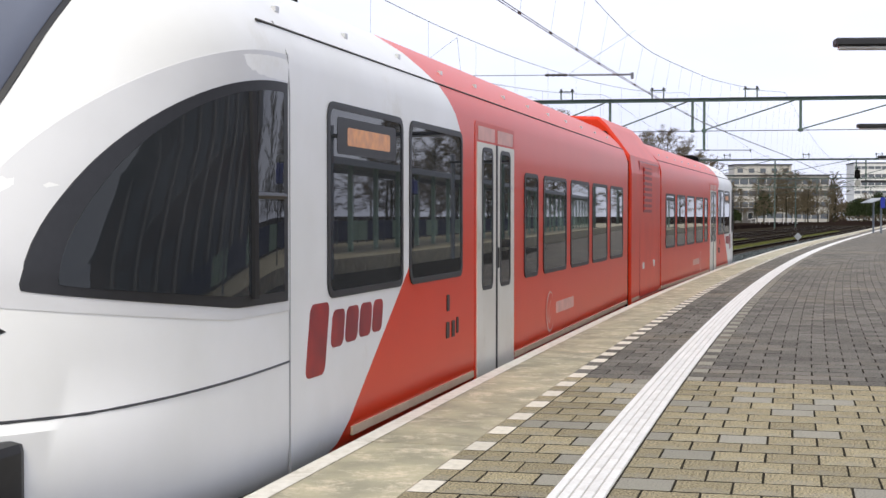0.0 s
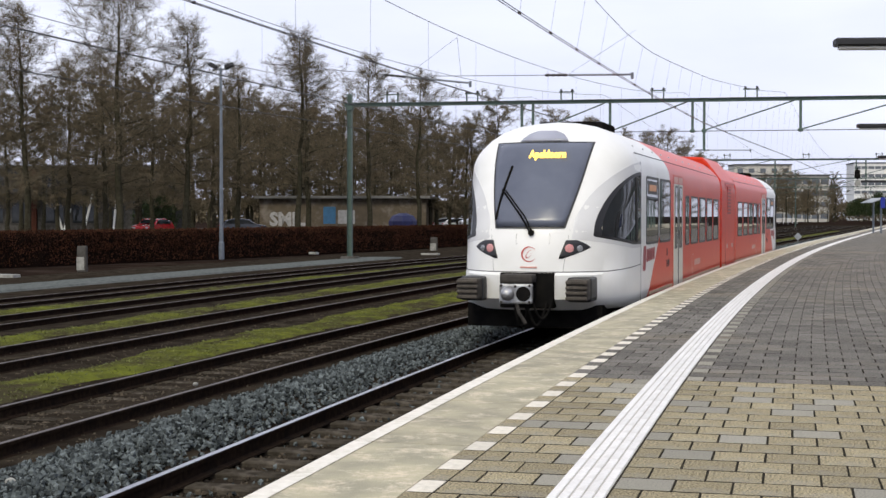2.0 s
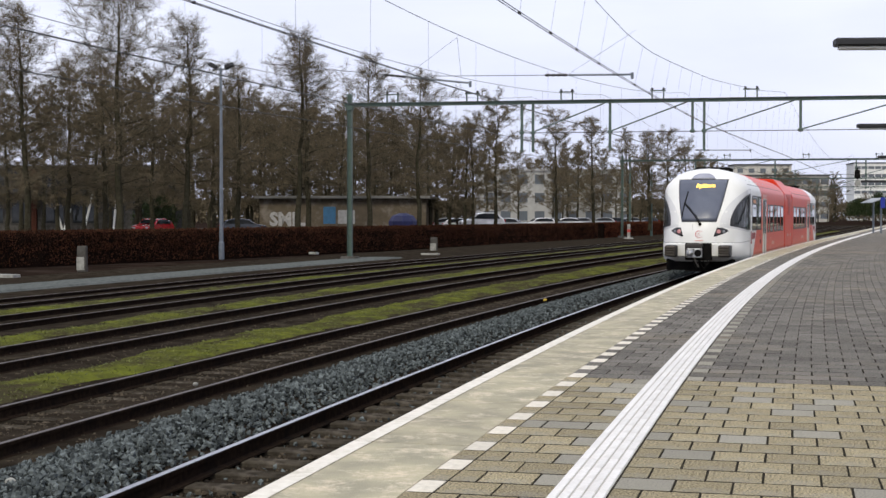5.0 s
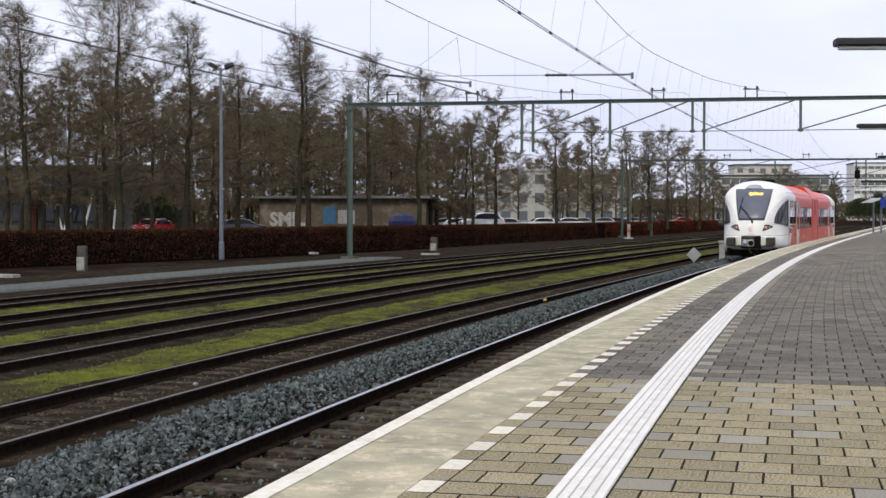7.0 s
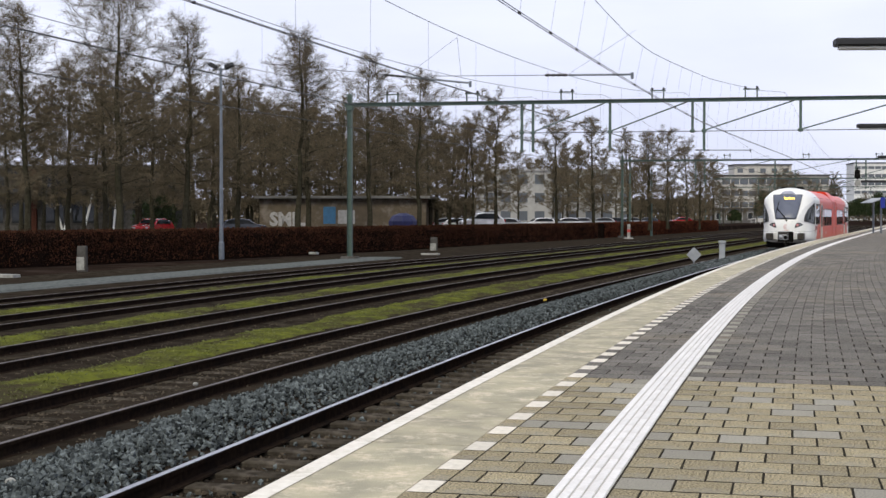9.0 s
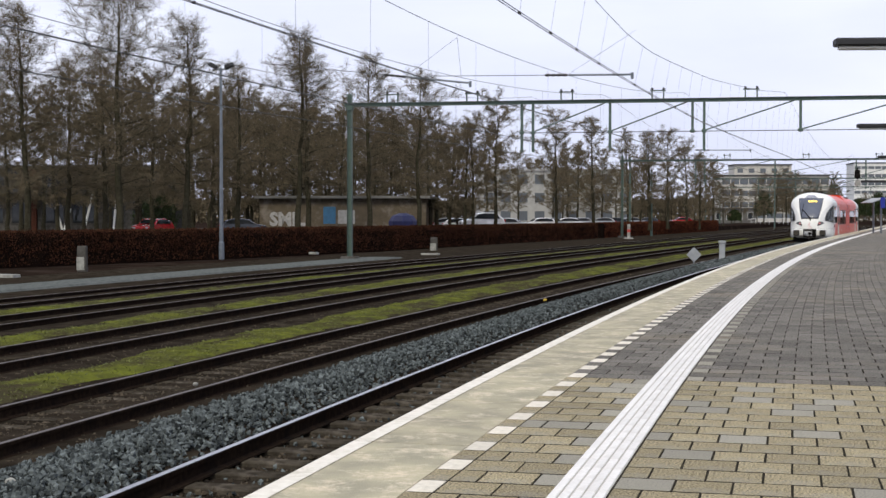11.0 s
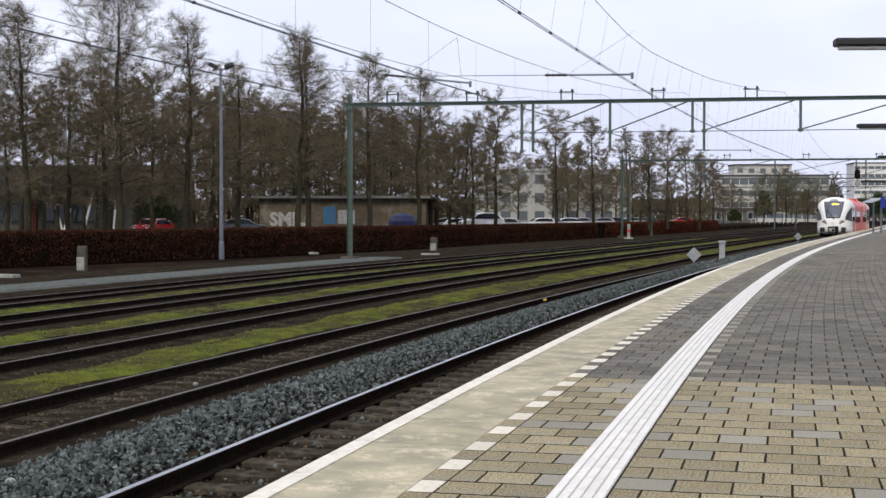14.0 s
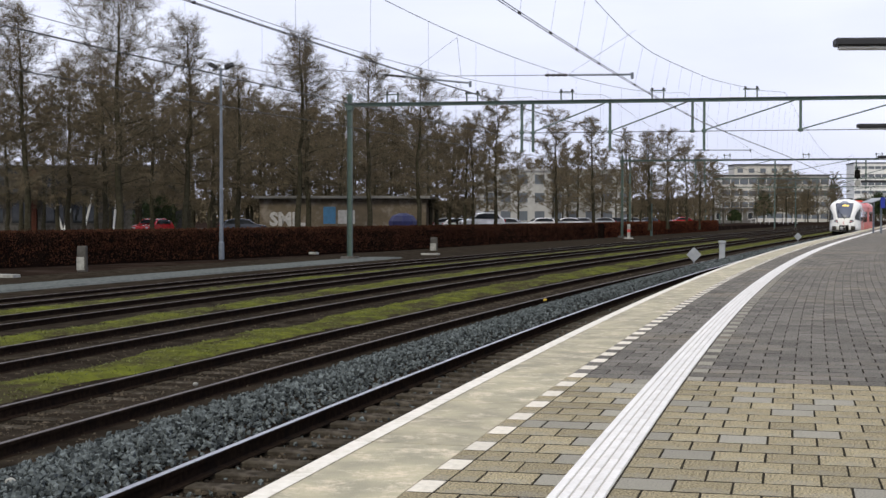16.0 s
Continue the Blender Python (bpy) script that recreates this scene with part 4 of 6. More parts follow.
        part("display_text", panel(rounded(3.75, 4.70, 2.62, 2.74, 0.02), 0.008, 0.0, sd), M["dimled"], body)
        # saloon windows
        def window(y0, y1, z0, z1, r=0.1):
            o = rounded(y0, y1, z0, z1, r)
            i = rounded(y0 + 0.045, y1 - 0.045, z0 + 0.045, z1 - 0.045, r * 0.7)
            part("window_frame", ring_panel(o, i, 0.010, -0.02, sd), M["frame"], body)
            part("window_pane", panel(i, 0.004, -0.02, sd), M["glass"], body)
        window(3.36, 5.04, 1.63, 2.89)
        window(5.22, 6.88, 1.63, 2.89)
        for y0, y1 in ((9.62, 10.40), (10.72, 12.28), (12.60, 14.12), (14.42, 15.90), (16.22, 17.70)):
            window(y0, y1, 1.49, 2.62)
        # double door
        frame_o = rounded(7.36, 9.10, 0.60, 3.03, 0.04)
        part("door_surround", panel(frame_o, 0.004, -0.02, sd), M["red"], body)
        for y0, y1, w0, w1 in ((7.42, 8.215, 7.60, 8.06), (8.235, 9.05, 8.38, 8.86)):
            part("door_leaf", panel(rounded(y0, y1, 0.66, 2.84, 0.03), 0.012, -0.02, sd), M["doorwhite"], body, "cream-white sliding door leaf")
            o = rounded(w0, w1, 1.46, 2.80, 0.09)
            i = rounded(w0 + 0.04, w1 - 0.04, 1.50, 2.76, 0.06)
            part("door_window_frame", ring_panel(o, i, 0.018, 0.0, sd), M["frame"], body)
            part("door_pane", panel(i, 0.015, 0.0, sd), M["glass"], body)
            part("door_sign", panel(rounded(y0 + 0.05, y1 - 0.05, 2.86, 2.99, 0.01), 0.008, -0.01, sd), M["palered"], body)
        part("door_seam", panel(rounded(8.20, 8.25, 0.66, 2.84, 0.005), 0.02, 0.0, sd), M["frame"], body)
        part("door_step", panel(rounded(7.4, 9.06, 0.60, 0.665, 0.01), 0.03, -0.05, sd), M["black"], body)
        part("door_button", panel(rounded(8.27, 8.33, 1.65, 1.85, 0.02), 0.02, 0.0, sd), M["darkgrey"], body)
        # cream stripe near the sill
        part("sill_stripe", panel(rounded(3.85, 7.33, 0.685, 0.745, 0.005), 0.004, -0.01, sd), M["cream"], body)
        part("sill_stripe", panel(rounded(9.13, CAR - 0.05, 0.685, 0.745, 0.005), 0.004, -0.01, sd), M["cream"], body)
        # lettering and marks
        for y, w, z0, z1, tilt in ((2.96, 0.34, 1.16, 1.61, 0.10), (3.42, 0.24, 1.31, 1.55, 0.05), (3.70, 0.25, 1.32, 1.555, 0.05), (3.99, 0.25, 1.33, 1.56, 0.05), (4.28, 0.22, 1.34, 1.565, 0.05)):
            bar = [(q + tilt * (z - z0) / (z1 - z0), z) for q, z in rounded(y, y + w, z0, z1, 0.06)]
            part("name_bar", panel(bar, 0.005, -0.01, sd), M["darkred"], body, "dark red slanted bar of the train's name")
        ring_logo("round_logo", 0.24, M["palered"], body, on_side(11.15 if sd > 0 else 11.2, 1.03, 0.006, sd))
        part("logo_bar", panel(rounded(11.55, 12.85, 0.98, 1.12, 0.03), 0.004, -0.01, sd), M["palered"], body)
        for y, z, w in ((6.35, 1.35, 0.09), (6.33, 1.12, 0.10), (6.52, 1.12, 0.10), (6.68, 1.14, 0.07)):
            part("socket_cover", panel(rounded(y, y + w, z, z + 0.14, 0.02), 0.006, -0.01, sd), M["frame"], body)
        # rivets along the roof edge
        for y in np.arange(3.0, CAR - 0.5, 1.3):
            part("roof_bolt", box(sd * 1.27 - 0.015, sd * 1.27 + 0.015, y - 0.03, y + 0.03, 3.40, 3.435), M["greyvinyl"], body)
    # bumper, black mouth, coupler
    part("mouth", box(-0.42, 0.47, -0.085, 0.6, 0.66, 1.23, 0.015), M["black"], body)
    for sd in (1, -1):
        buf = part("buffer", box(sd * 0.90 - 0.175, sd * 0.90 + 0.175, -0.34, 0.5, 0.80, 1.14, 0.035, 2), M["buffer"], body, "ribbed brown-grey anti-climber buffer")
        for z in (0.84, 0.925, 1.01, 1.09):
            part("buffer_rib", box(sd * 0.90 - 0.175, sd * 0.90 + 0.175, -0.38, -0.33, z - 0.026, z + 0.026, 0.012), M["buffer"], body)
        part("buffer_rim", box(sd * 0.89 - 0.20, sd * 0.89 + 0.20, -0.075, 0.5, 0.765, 1.165, 0.05, 2), M["frame"], body)
    part("coupler_head", box(-0.33, 0.21, -0.50, -0.38, 0.75, 1.07, 0.03, 2), M["silver"], body, "scuffed steel automatic coupler face")
    part("coupler_cone", lathe([(0.115, -0.50), (0.11, -0.54), (0.075, -0.61), (0.03, -0.635)], 16, None, (-0.19, 0, 0.91), "Y"), M["silver"], body, smooth=True)
    part("coupler_cup", lathe([(0.12, -0.50), (0.12, -0.508), (0.11, -0.509)], 18, None, (0.07, 0, 0.91), "Y"), M["black"], body)
    part("coupler_shaft", box(-0.14, 0.18, -0.4, 0.3, 0.77, 1.03, 0.04), M["black"], body)
    part("cable_box", box(-0.34, 0.20, -0.44, -0.10, 1.08, 1.22, 0.04, 2), M["darkgrey"], body)
    for k in range(5):
        part("coupler_bolt", lathe([(0.022, -0.50), (0.022, -0.525)], 8, None, ((-0.29, 0.17, -0.06, -0.29, 0.17)[k], 0, (1.04, 1.04, 1.03, 0.78, 0.78)[k]), "Y"), M["darkgrey"], body)
    for x0, x1, dz in ((0.2, 0.46, 0.20), (0.1, 0.38, 0.28), (-0.1, 0.06, 0.30)):
        part("hose", tube([Vector((x0 + (x1 - x0) * t, -0.40 + 0.25 * t, 0.76 - dz * math.sin(math.pi * t) * 1.3)) for t in np.linspace(0, 1, 9)], 0.022, 6), M["black"], body)
    part("uncoupling_lever", tube([(-0.05, -0.46, 0.77), (0.0, -0.48, 0.60), (0.10, -0.46, 0.44)], 0.03, 6), M["darkgrey"], body)
    part("rail_guard", box(-0.62, 0.62, 1.1, 1.2, 0.24, 0.62, 0.05, 2), M["sleeper"], body)
    # roof unit
    bm = bmesh.new()
    for y0, y1, w, z1 in ((3.2, 3.9, 0.50, 3.90), (3.8, 5.2, 0.60, 3.935)):
        box(-w, w, y0, y1, 3.62, z1, 0.06, 2, bm)
    part("roof_unit", bm, M["black"], body, "black roof exhaust unit")
    # running gear
    for y in (6.8, 8.6):
        for sd in (1, -1):
            part("wheel", lathe([(0.40, -0.06), (0.43, -0.05), (0.44, 0.02), (0.40, 0.07), (0.2, 0.05)], 20, None, (sd * 0.74, y, 0.41), "X"), M["rail"], body)
    part("underframe", box(-1.15, 1.15, 0.6, CAR - 0.3, 0.30, 0.68), M["black"], body)
    return body

def build_power(train):
    """The short power module between the carriages; its middle at the origin."""
    L = 2.05
    prof = [(1.40, 0.42), (1.475, 0.55), (1.475, 2.9), (1.44, 3.2), (1.28, 3.42), (1.05, 3.72), (0.9, 3.86), (0.0, 3.90)]
    ring = [(-w, z) for w, z in prof] + [(w, z) for w, z in prof[::-1][1:]]
    verts, faces, k = [], [], len(ring)
    for y, sc in ((-L, 0.985), (-L + 0.06, 1.0), (L - 0.06, 1.0), (L, 0.985)):
        verts += [(x * sc, y, 0.42 + (z - 0.42) * sc) for x, z in ring]
    for i in range(3):
        for j in range(k - 1):
            a = i * k + j
            faces.append((a, a + 1, a + k + 1, a + k))
        faces.append((i * k + k - 1, i * k, i * k + k, i * k + 2 * k - 1))
    faces += [tuple(range(k)), tuple(3 * k + j for j in range(k))]
    body = mesh_ob("power_module", verts, faces, M["red"], train)
    body["label"] = "red power module with louvred grille"
    for sd in (1, -1):
        part("door", panel(rounded(-0.95, 1.75, 0.72, 3.12, 0.02), 0.006, -0.02, sd), M["red"], body)
        part("panel_seam", ring_panel(rounded(-0.97, 1.77, 0.70, 3.14, 0.02), rounded(-0.95, 1.75, 0.72, 3.12, 0.02), 0.008, -0.02, sd), M["darkred"], body)
        part("grille_back", panel(rounded(-0.5, 0.62, 2.22, 3.04, 0.02), 0.008, -0.02, sd), M["darkred"], body)
        for z in np.arange(2.27, 3.02, 0.1):
            part("louvre", panel(rounded(-0.5, 0.62, z, z + 0.045, 0.01), 0.02, 0.0, sd), M["red"], body)
        for y in (-0.6, 0.9):
            part("door_latch", panel(rounded(y, y + 0.14, 1.2, 1.32, 0.02), 0.02, 0.0, sd), M["greyvinyl"], body)
        part("sill_stripe", panel(rounded(-L + 0.1, L - 0.1, 0.685, 0.745, 0.005), 0.004, -0.01, sd), M["cream"], body)
    for y0, y1 in ((-L - 0.24, -L + 0.02), (L - 0.02, L + 0.24)):
        bellows = part("bellows", box(-1.43, 1.43, y0, y1, 0.5, 3.12, 0.03), M["black"], body)
        part("bellows_top", box(-1.08, 1.08, y0, y1, 3.1, 3.6, 0.03), M["black"], bellows)
    for y in (-0.9, 0.9):
        for sd in (1, -1):
            part("wheel", lathe([(0.40, -0.06), (0.43, -0.05), (0.44, 0.02), (0.40, 0.07), (0.2, 0.05)], 20, None, (sd * 0.74, y, 0.41), "X"), M["rail"], body)
    part("underframe", box(-1.1, 1.1, -1.8, 1.8, 0.25, 0.5), M["black"], body)
    return body

TRAIN = CAR * 2 + 4.5
def chord(s, y0, y1):
    """Pose of a vehicle whose bogies at y0 and y1 ride the first track, its own origin at s."""
    a, b = at(s + y0, TRACK, ZR), at(s + y1, TRACK, ZR)
    d = (b - a).normalized()
    m = Matrix.Rotation(-math.atan2(d.x, d.y), 4, "Z")
    m.translation = a - d * y0
    return m

def build_train():
    train = tagged(new("train"), "white and red articulated regional train leaving along the platform", "train")
    a = build_carriage(train)
    a["label"] = "end carriage with white cab and red saloon"
    b = build_power(train)
    c = a.copy()
    scene.collection.objects.link(c)
    c.parent = train
    for o in a.children:
        q = o.copy()
        scene.collection.objects.link(q)
        q.parent = c
    return train, a, b, c

TRAIN_ROWS = [(0.0, 4.99), (0.5, 9.37), (1.0, 13.66), (1.5, 17.87), (2.0, 22.06), (2.5, 26.23), (3.0, 30.36), (3.5, 34.52), (4.0, 38.68), (5.0, 47.3), (6.0, 56.2),
              (7.0, 65.2), (8.0, 74.1), (9.0, 83.0), (10.0, 91.8), (11.0, 100.4), (12.0, 108.9), (13.0, 117.3), (14.0, 125.5), (15.0, 133.6), (16.0, 141.5)]
def motions():
    rows, mid, far = [], [], []
    turn = Matrix.Rotation(math.pi, 4, "Z")
    for t, s in TRAIN_ROWS:
        base = chord(s, 2.5, CAR - 1.5)
        power = chord(s + CAR + 2.25, -1.0, 1.0)
        last = chord(s + CAR + 4.5, 1.5, CAR - 2.5) @ Matrix.Translation((0, CAR, 0)) @ turn
        inv = base.inverted()
        rows.append((t, base))
        mid.append((t, inv @ power))
        far.append((t, inv @ last))
    walk(train, rows)
    walk(train_power, mid)
    walk(train_far, far)

# ---------- overhead line ----------
def build_gantry(a, b, z_beam, ground_a, ground_b, droppers, insulators, labels):
    """A portal over the tracks from mast a to mast b; droppers as (share, length), insulators as shares along the beam."""
    g = tagged(new("overhead_line_gantry"), labels, "gantry", "overhead line gantries")
    A, B = Vector((*a, z_beam)), Vector((*b, z_beam))
    d = (B - A).normalized()
    n = Vector((-d.y, d.x, 0))
    def frame_at(p):
        return Matrix(((d.x, n.x, 0, p.x), (d.y, n.y, 0, p.y), (0, 0, 1, p.z), (0, 0, 0, 1)))
    L = (B - A).length
    bm = bmesh.new()
    box(-0.3, L + 0.3, -0.11, 0.11, 0.075, 0.10, 0, 1, bm)
    box(-0.3, L + 0.3, -0.11, 0.11, -0.10, -0.075, 0, 1, bm)
    box(-0.3, L + 0.3, -0.02, 0.02, -0.08, 0.08, 0, 1, bm)
    ob = part("beam", bm, M["green"], g)
    ob.matrix_basis = frame_at(A)
    for P, gz in ((A, ground_a), (B, ground_b)):
        bm = bmesh.new()
        h = z_beam + 0.6 - gz
        for x in (-0.13, 0.11):
            box(x, x + 0.02, -0.14, 0.14, 0, h, 0, 1, bm)
        box(-0.12, 0.12, -0.012, 0.012, 0, h, 0, 1, bm)
        ob = part("mast", bm, M["green"], g)
        ob.matrix_basis = frame_at(Vector((P.x, P.y, gz)))
        ob = part("mast_foot", box(-0.45, 0.45, -0.45, 0.45, -0.3, 0.14, 0.05), M["facing"], g)
        ob.matrix_basis = frame_at(Vector((P.x, P.y, gz)))
        ob = part("knee_plate", box(-0.2, 0.2, -0.13, 0.13, -0.3, -0.1, 0.02), M["green"], g)
        ob.matrix_basis = frame_at(P)
    tips = []
    for share, length in droppers:
        P = A + d * L * share
        ob = part("dropper_post", box(-0.07, 0.07, -0.07, 0.07, -length, -0.1, 0.01), M["green"], g)
        ob.matrix_basis = frame_at(P)
        ob = part("dropper_foot", box(-0.14, 0.14, -0.1, 0.1, -1.74, -1.56, 0.05), M["green"], g)
        ob.matrix_basis = frame_at(P)
        tips.append(P)
    for P, Q in zip(tips, tips[1:]):
        part("cross_span_wire", tube([P + Vector((0, 0, -1.66)), Q + Vector((0, 0, -1.66))], 0.022, 5), M["wire"], g)
        if (Q - P).length > 3.0:
            part("brace", tube([P + Vector((0, 0, -1.62)), P.lerp(Q, 0.93) + Vector((0, 0, -0.1))], 0.04, 6), M["green"], g)
    for share in insulators:
        P = A + d * L * share
        bm = bmesh.new()
        box(-0.42, 0.42, -0.05, 0.05, 0.50, 0.56, 0, 1, bm)
        box(-0.34, -0.27, -0.05, 0.05, 0.1, 0.5, 0, 1, bm)
        box(0.27, 0.34, -0.05, 0.05, 0.1, 0.5, 0, 1, bm)
        ob = part("insulator_bracket", bm, M["green"], g)
        ob.matrix_basis = frame_at(P)
        for x in (-0.3, 0.3):
            ob = part("insulator", lathe([(0.05, 0.53), (0.09, 0.56), (0.05, 0.59), (0.09, 0.62), (0.05, 0.65), (0.07, 0.68)], 8, None, (x, 0, 0)), M["lamphead"], g)
            ob.matrix_basis = frame_at(P)
    return g

def wire_pair(off, z_low, sag_s, hang, s0, s1, sup0, sup1, low_r=0.009, shift=0.0, label="contact wire with its catenary and droppers"):
    """Contact wire (two strands) at z_low along off(s), with a sagging catenary above it hung from sup0 to sup1 (s values)."""
    w = tagged(new("overhead_wire"), label, "overhead wire", "overhead wires")
    ss = np.arange(s0, s1, 2.0)
    for e in (-0.03, 0.03):
        part("contact_wire", tube([at(s, off(s) + e, z_low) for s in ss], low_r, 4), M["wire"], w)
    def cat(s):
        if shift:
            return spline(s, [(-5, 8.1), (5, 7.2), (15, 6.5), (24, 6.05), (28.6, 5.88), (33, 5.72), (37, 5.75), (41, 5.91), (51, 6.36), (65, 7.17), (76, 8.0), (90, 7.0), (105, 6.3), (115, 6.1), (125, 6.3), (140, 7.0), (156, 8.0), (190, 6.1), (235, 8.0)])
        span = sup1 - sup0
        k = math.floor((s - sup0) / span)
        t = (s - sup0) / span - k
        return z_low + hang[0] + (hang[1] - hang[0]) * (2 * t - 1) ** 2
    ss = np.arange(s0, s1, 1.5)
    part("catenary_wire", tube([at(s, off(s) + shift, cat(s)) for s in ss], low_r, 4), M["wire"], w)
    for s in np.arange(s0 + 1, s1, 2.6 if shift else 4.2):
        part("dropper", tube([at(s, off(s) + shift, cat(s)), at(s, off(s), z_low)], 0.0025, 3), M["wire"], w)
        part("clamp", box(-0.022, 0.022, -0.03, 0.03, -0.02, 0.025), M["wire"], w).matrix_basis = along(s, off(s), z_low)
    return w

def pull_off(s, o0, o1, z0, z1, tag):
    """A steady arm with an insulator that holds the contact wire sideways."""
    g = tagged(new("registration_arm"), tag, "registration arm", "registration arms")
    a, b = at(s, o0, z0), at(s, o1, z1)
    part("arm", tube([a.lerp(b, 0.35), b], 0.028, 6), M["galv"], g)
    part("tie_wire", tube([a - (b - a) * 1.2, a.lerp(b, 0.2)], 0.008, 4), M["wire"], g)
    d = (b - a)
    bm = tube([a.lerp(b, 0.10 + 0.03 * k) for k in range(9)], 0.03, 8)
    for i, v in enumerate(bm.verts):
        ring = i // 8
        c = a.lerp(b, 0.10 + 0.03 * ring)
        v.co = c + (v.co - c) * (1.35 if ring % 2 else 0.8)
    part("insulator", bm, M["lamphead"], g)
    part("clamp", box(-0.035, 0.035, -0.035, 0.035, -0.11, 0.05, 0.008), M["galv"], g).matrix_basis = Matrix.Translation(b)
    return g

def build_overhead():
    A1, B1 = (-5.2, 77.3), (30.0, 70.83)
    L = (Vector(B1) - Vector(A1)).length
    def sh(x):
        return (x + 5.2) / 35.2
    drop = [(sh(x), l) for x, l in ((4.3, 2.7), (4.9, 2.7), (9.0, 2.6), (13.3, 1.66), (13.9, 2.7), (18.8, 1.66), (24.5, 1.66))]
    ins = [sh(x) for x in (-2.8, 1.6, 6.7, 11.5, 16.3)]
    build_gantry(A1, B1, 7.58, -1.0, -0.05, drop, ins, "green steel portal gantry carrying the overhead wires")
    A2, B2 = (20.2, 156.0), (58.0, 148.5)
    drop = [(x / 38.0, l) for x, l in ((8.0, 2.6), (9.0, 2.6), (16.5, 2.6), (25.0, 1.66), (26.0, 2.6), (32.0, 1.66))]
    build_gantry(A2, B2, 7.6, -1.0, -0.05, drop, [0.08, 0.3, 0.52, 0.72, 0.88], "green steel portal gantry further down the line")
    A3, B3 = (44.0, 232.0), (86.0, 223.0)
    build_gantry(A3, B3, 7.6, -1.0, -0.05, [(0.2, 2.6), (0.42, 2.6), (0.6, 1.66), (0.75, 2.6)], [0.1, 0.3, 0.5, 0.7, 0.9], "distant green steel portal gantry over the tracks")
    A4, B4 = (60.0, 300.0), (112.0, 292.0)
    build_gantry(A4, B4, 7.6, -1.0, -0.05, [(0.2, 2.6), (0.42, 2.6), (0.6, 1.66), (0.75, 2.6)], [0.1, 0.3, 0.5, 0.7, 0.9], "distant green steel portal gantry over the tracks")
    wire_pair(lambda s: spline(s, [(-10, 4.5), (50, 4.5), (78, 3.9), (160, 4.4), (300, 4.3)]), 4.75, 35, (0.95, 3.2), -2, 235, -5, 75, shift=-0.2)
    wire_pair(lambda s: spline(s, [(-10, 9.3), (33, 9.15), (55, 8.9), (160, 8.6), (300, 8.3)]), 4.75, 35, (1.42, 3.3), -2, 235, -5, 75)
    wire_pair(lambda s: spline(s, [(-10, 13.5), (40, 13.6), (80, 13.2), (300, 13.0)]), 4.75, 35, (1.62, 3.3), -2, 235, -5, 75)
    wire_pair(lambda s: spline(s, [(-10, 17.5), (40, 17.6), (80, 17.2), (300, 17.0)]), 4.75, 35, (1.3, 3.3), 10, 200, -5, 75)
    pull_off(34.5, 6.9, 4.43, 4.98, 4.93, "horizontal steady arm with insulator on the contact wire")
    pull_off(35.5, 11.6, 8.9, 5.25, 4.93, "tilted steady arm with insulator on the contact wire")
    # slanted tie wires beside the steady arms
    def aim(px, py, d=33.5):
        return Vector(((px - 784) / 2450 * d, d, EYE + (382 - py) / 2450 * d))
    for a, b in ((aim(1005, 132), aim(1123, 55)), (aim(719, 135), aim(808, 68)), (aim(816, 138), aim(809, 66))):
        tagged(part("tie_wire", tube([a, a.lerp(b, 0.5), b], 0.0035, 4), M["wire"]), "thin slanted tie wire between overhead wires", "overhead wire", "overhead wires")
    pull_off(75.0, 8.6, 5.4, 4.95, 4.9, "horizontal steady arm under the gantry")

# ---------- hedge and trees ----------
def hedge_off(s):
    return spline(s, [(0, 48), (45, 43.5), (60, 39.8), (75, 36.6), (95, 34.4), (130, 31.9), (200, 30.5), (300, 29)])

def build_hedge():
    s = 20.0
    rng = random.Random(5)
    for s0, s1, tone in ((20, 150, "hedge"), (153, 232, "hedgered")):
        # solid dark core stands in for the shaded inside of the hedge
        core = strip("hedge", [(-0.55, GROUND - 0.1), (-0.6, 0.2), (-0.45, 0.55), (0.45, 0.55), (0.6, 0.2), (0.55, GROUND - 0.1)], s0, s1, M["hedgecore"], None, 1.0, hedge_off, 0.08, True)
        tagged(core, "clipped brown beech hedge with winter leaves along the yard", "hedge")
        verts, faces = [], []
        n = int((s1 - s0) * 850)
        for _ in range(n):
            q = rng.uniform(s0, s1)
            if rng.random() < 0.7:
                o, z = -0.62 + rng.gauss(0, 0.05), rng.uniform(GROUND, 0.62)
                if z < -0.45 and rng.random() < 0.55:
                    continue
            else:
                o, z = rng.uniform(-0.6, 0.5), 0.58 + rng.gauss(0, 0.045)
            p = at(q, hedge_off(q) + o, z)
            r = rng.uniform(0.028, 0.07)
            e = Euler((rng.uniform(0, 6), rng.uniform(0, 6), rng.uniform(0, 6))).to_matrix()
            i = len(verts)
            verts += [p + e @ Vector((r, 0, 0)), p + e @ Vector((0, r * 0.6, 0.01)), p + e @ Vector((-r, 0, 0)), p + e @ Vector((0, -r * 0.6, 0.01))]
            faces.append((i, i + 1, i + 2, i + 3))
        mesh_ob("leaves", verts, faces, M[tone], core)

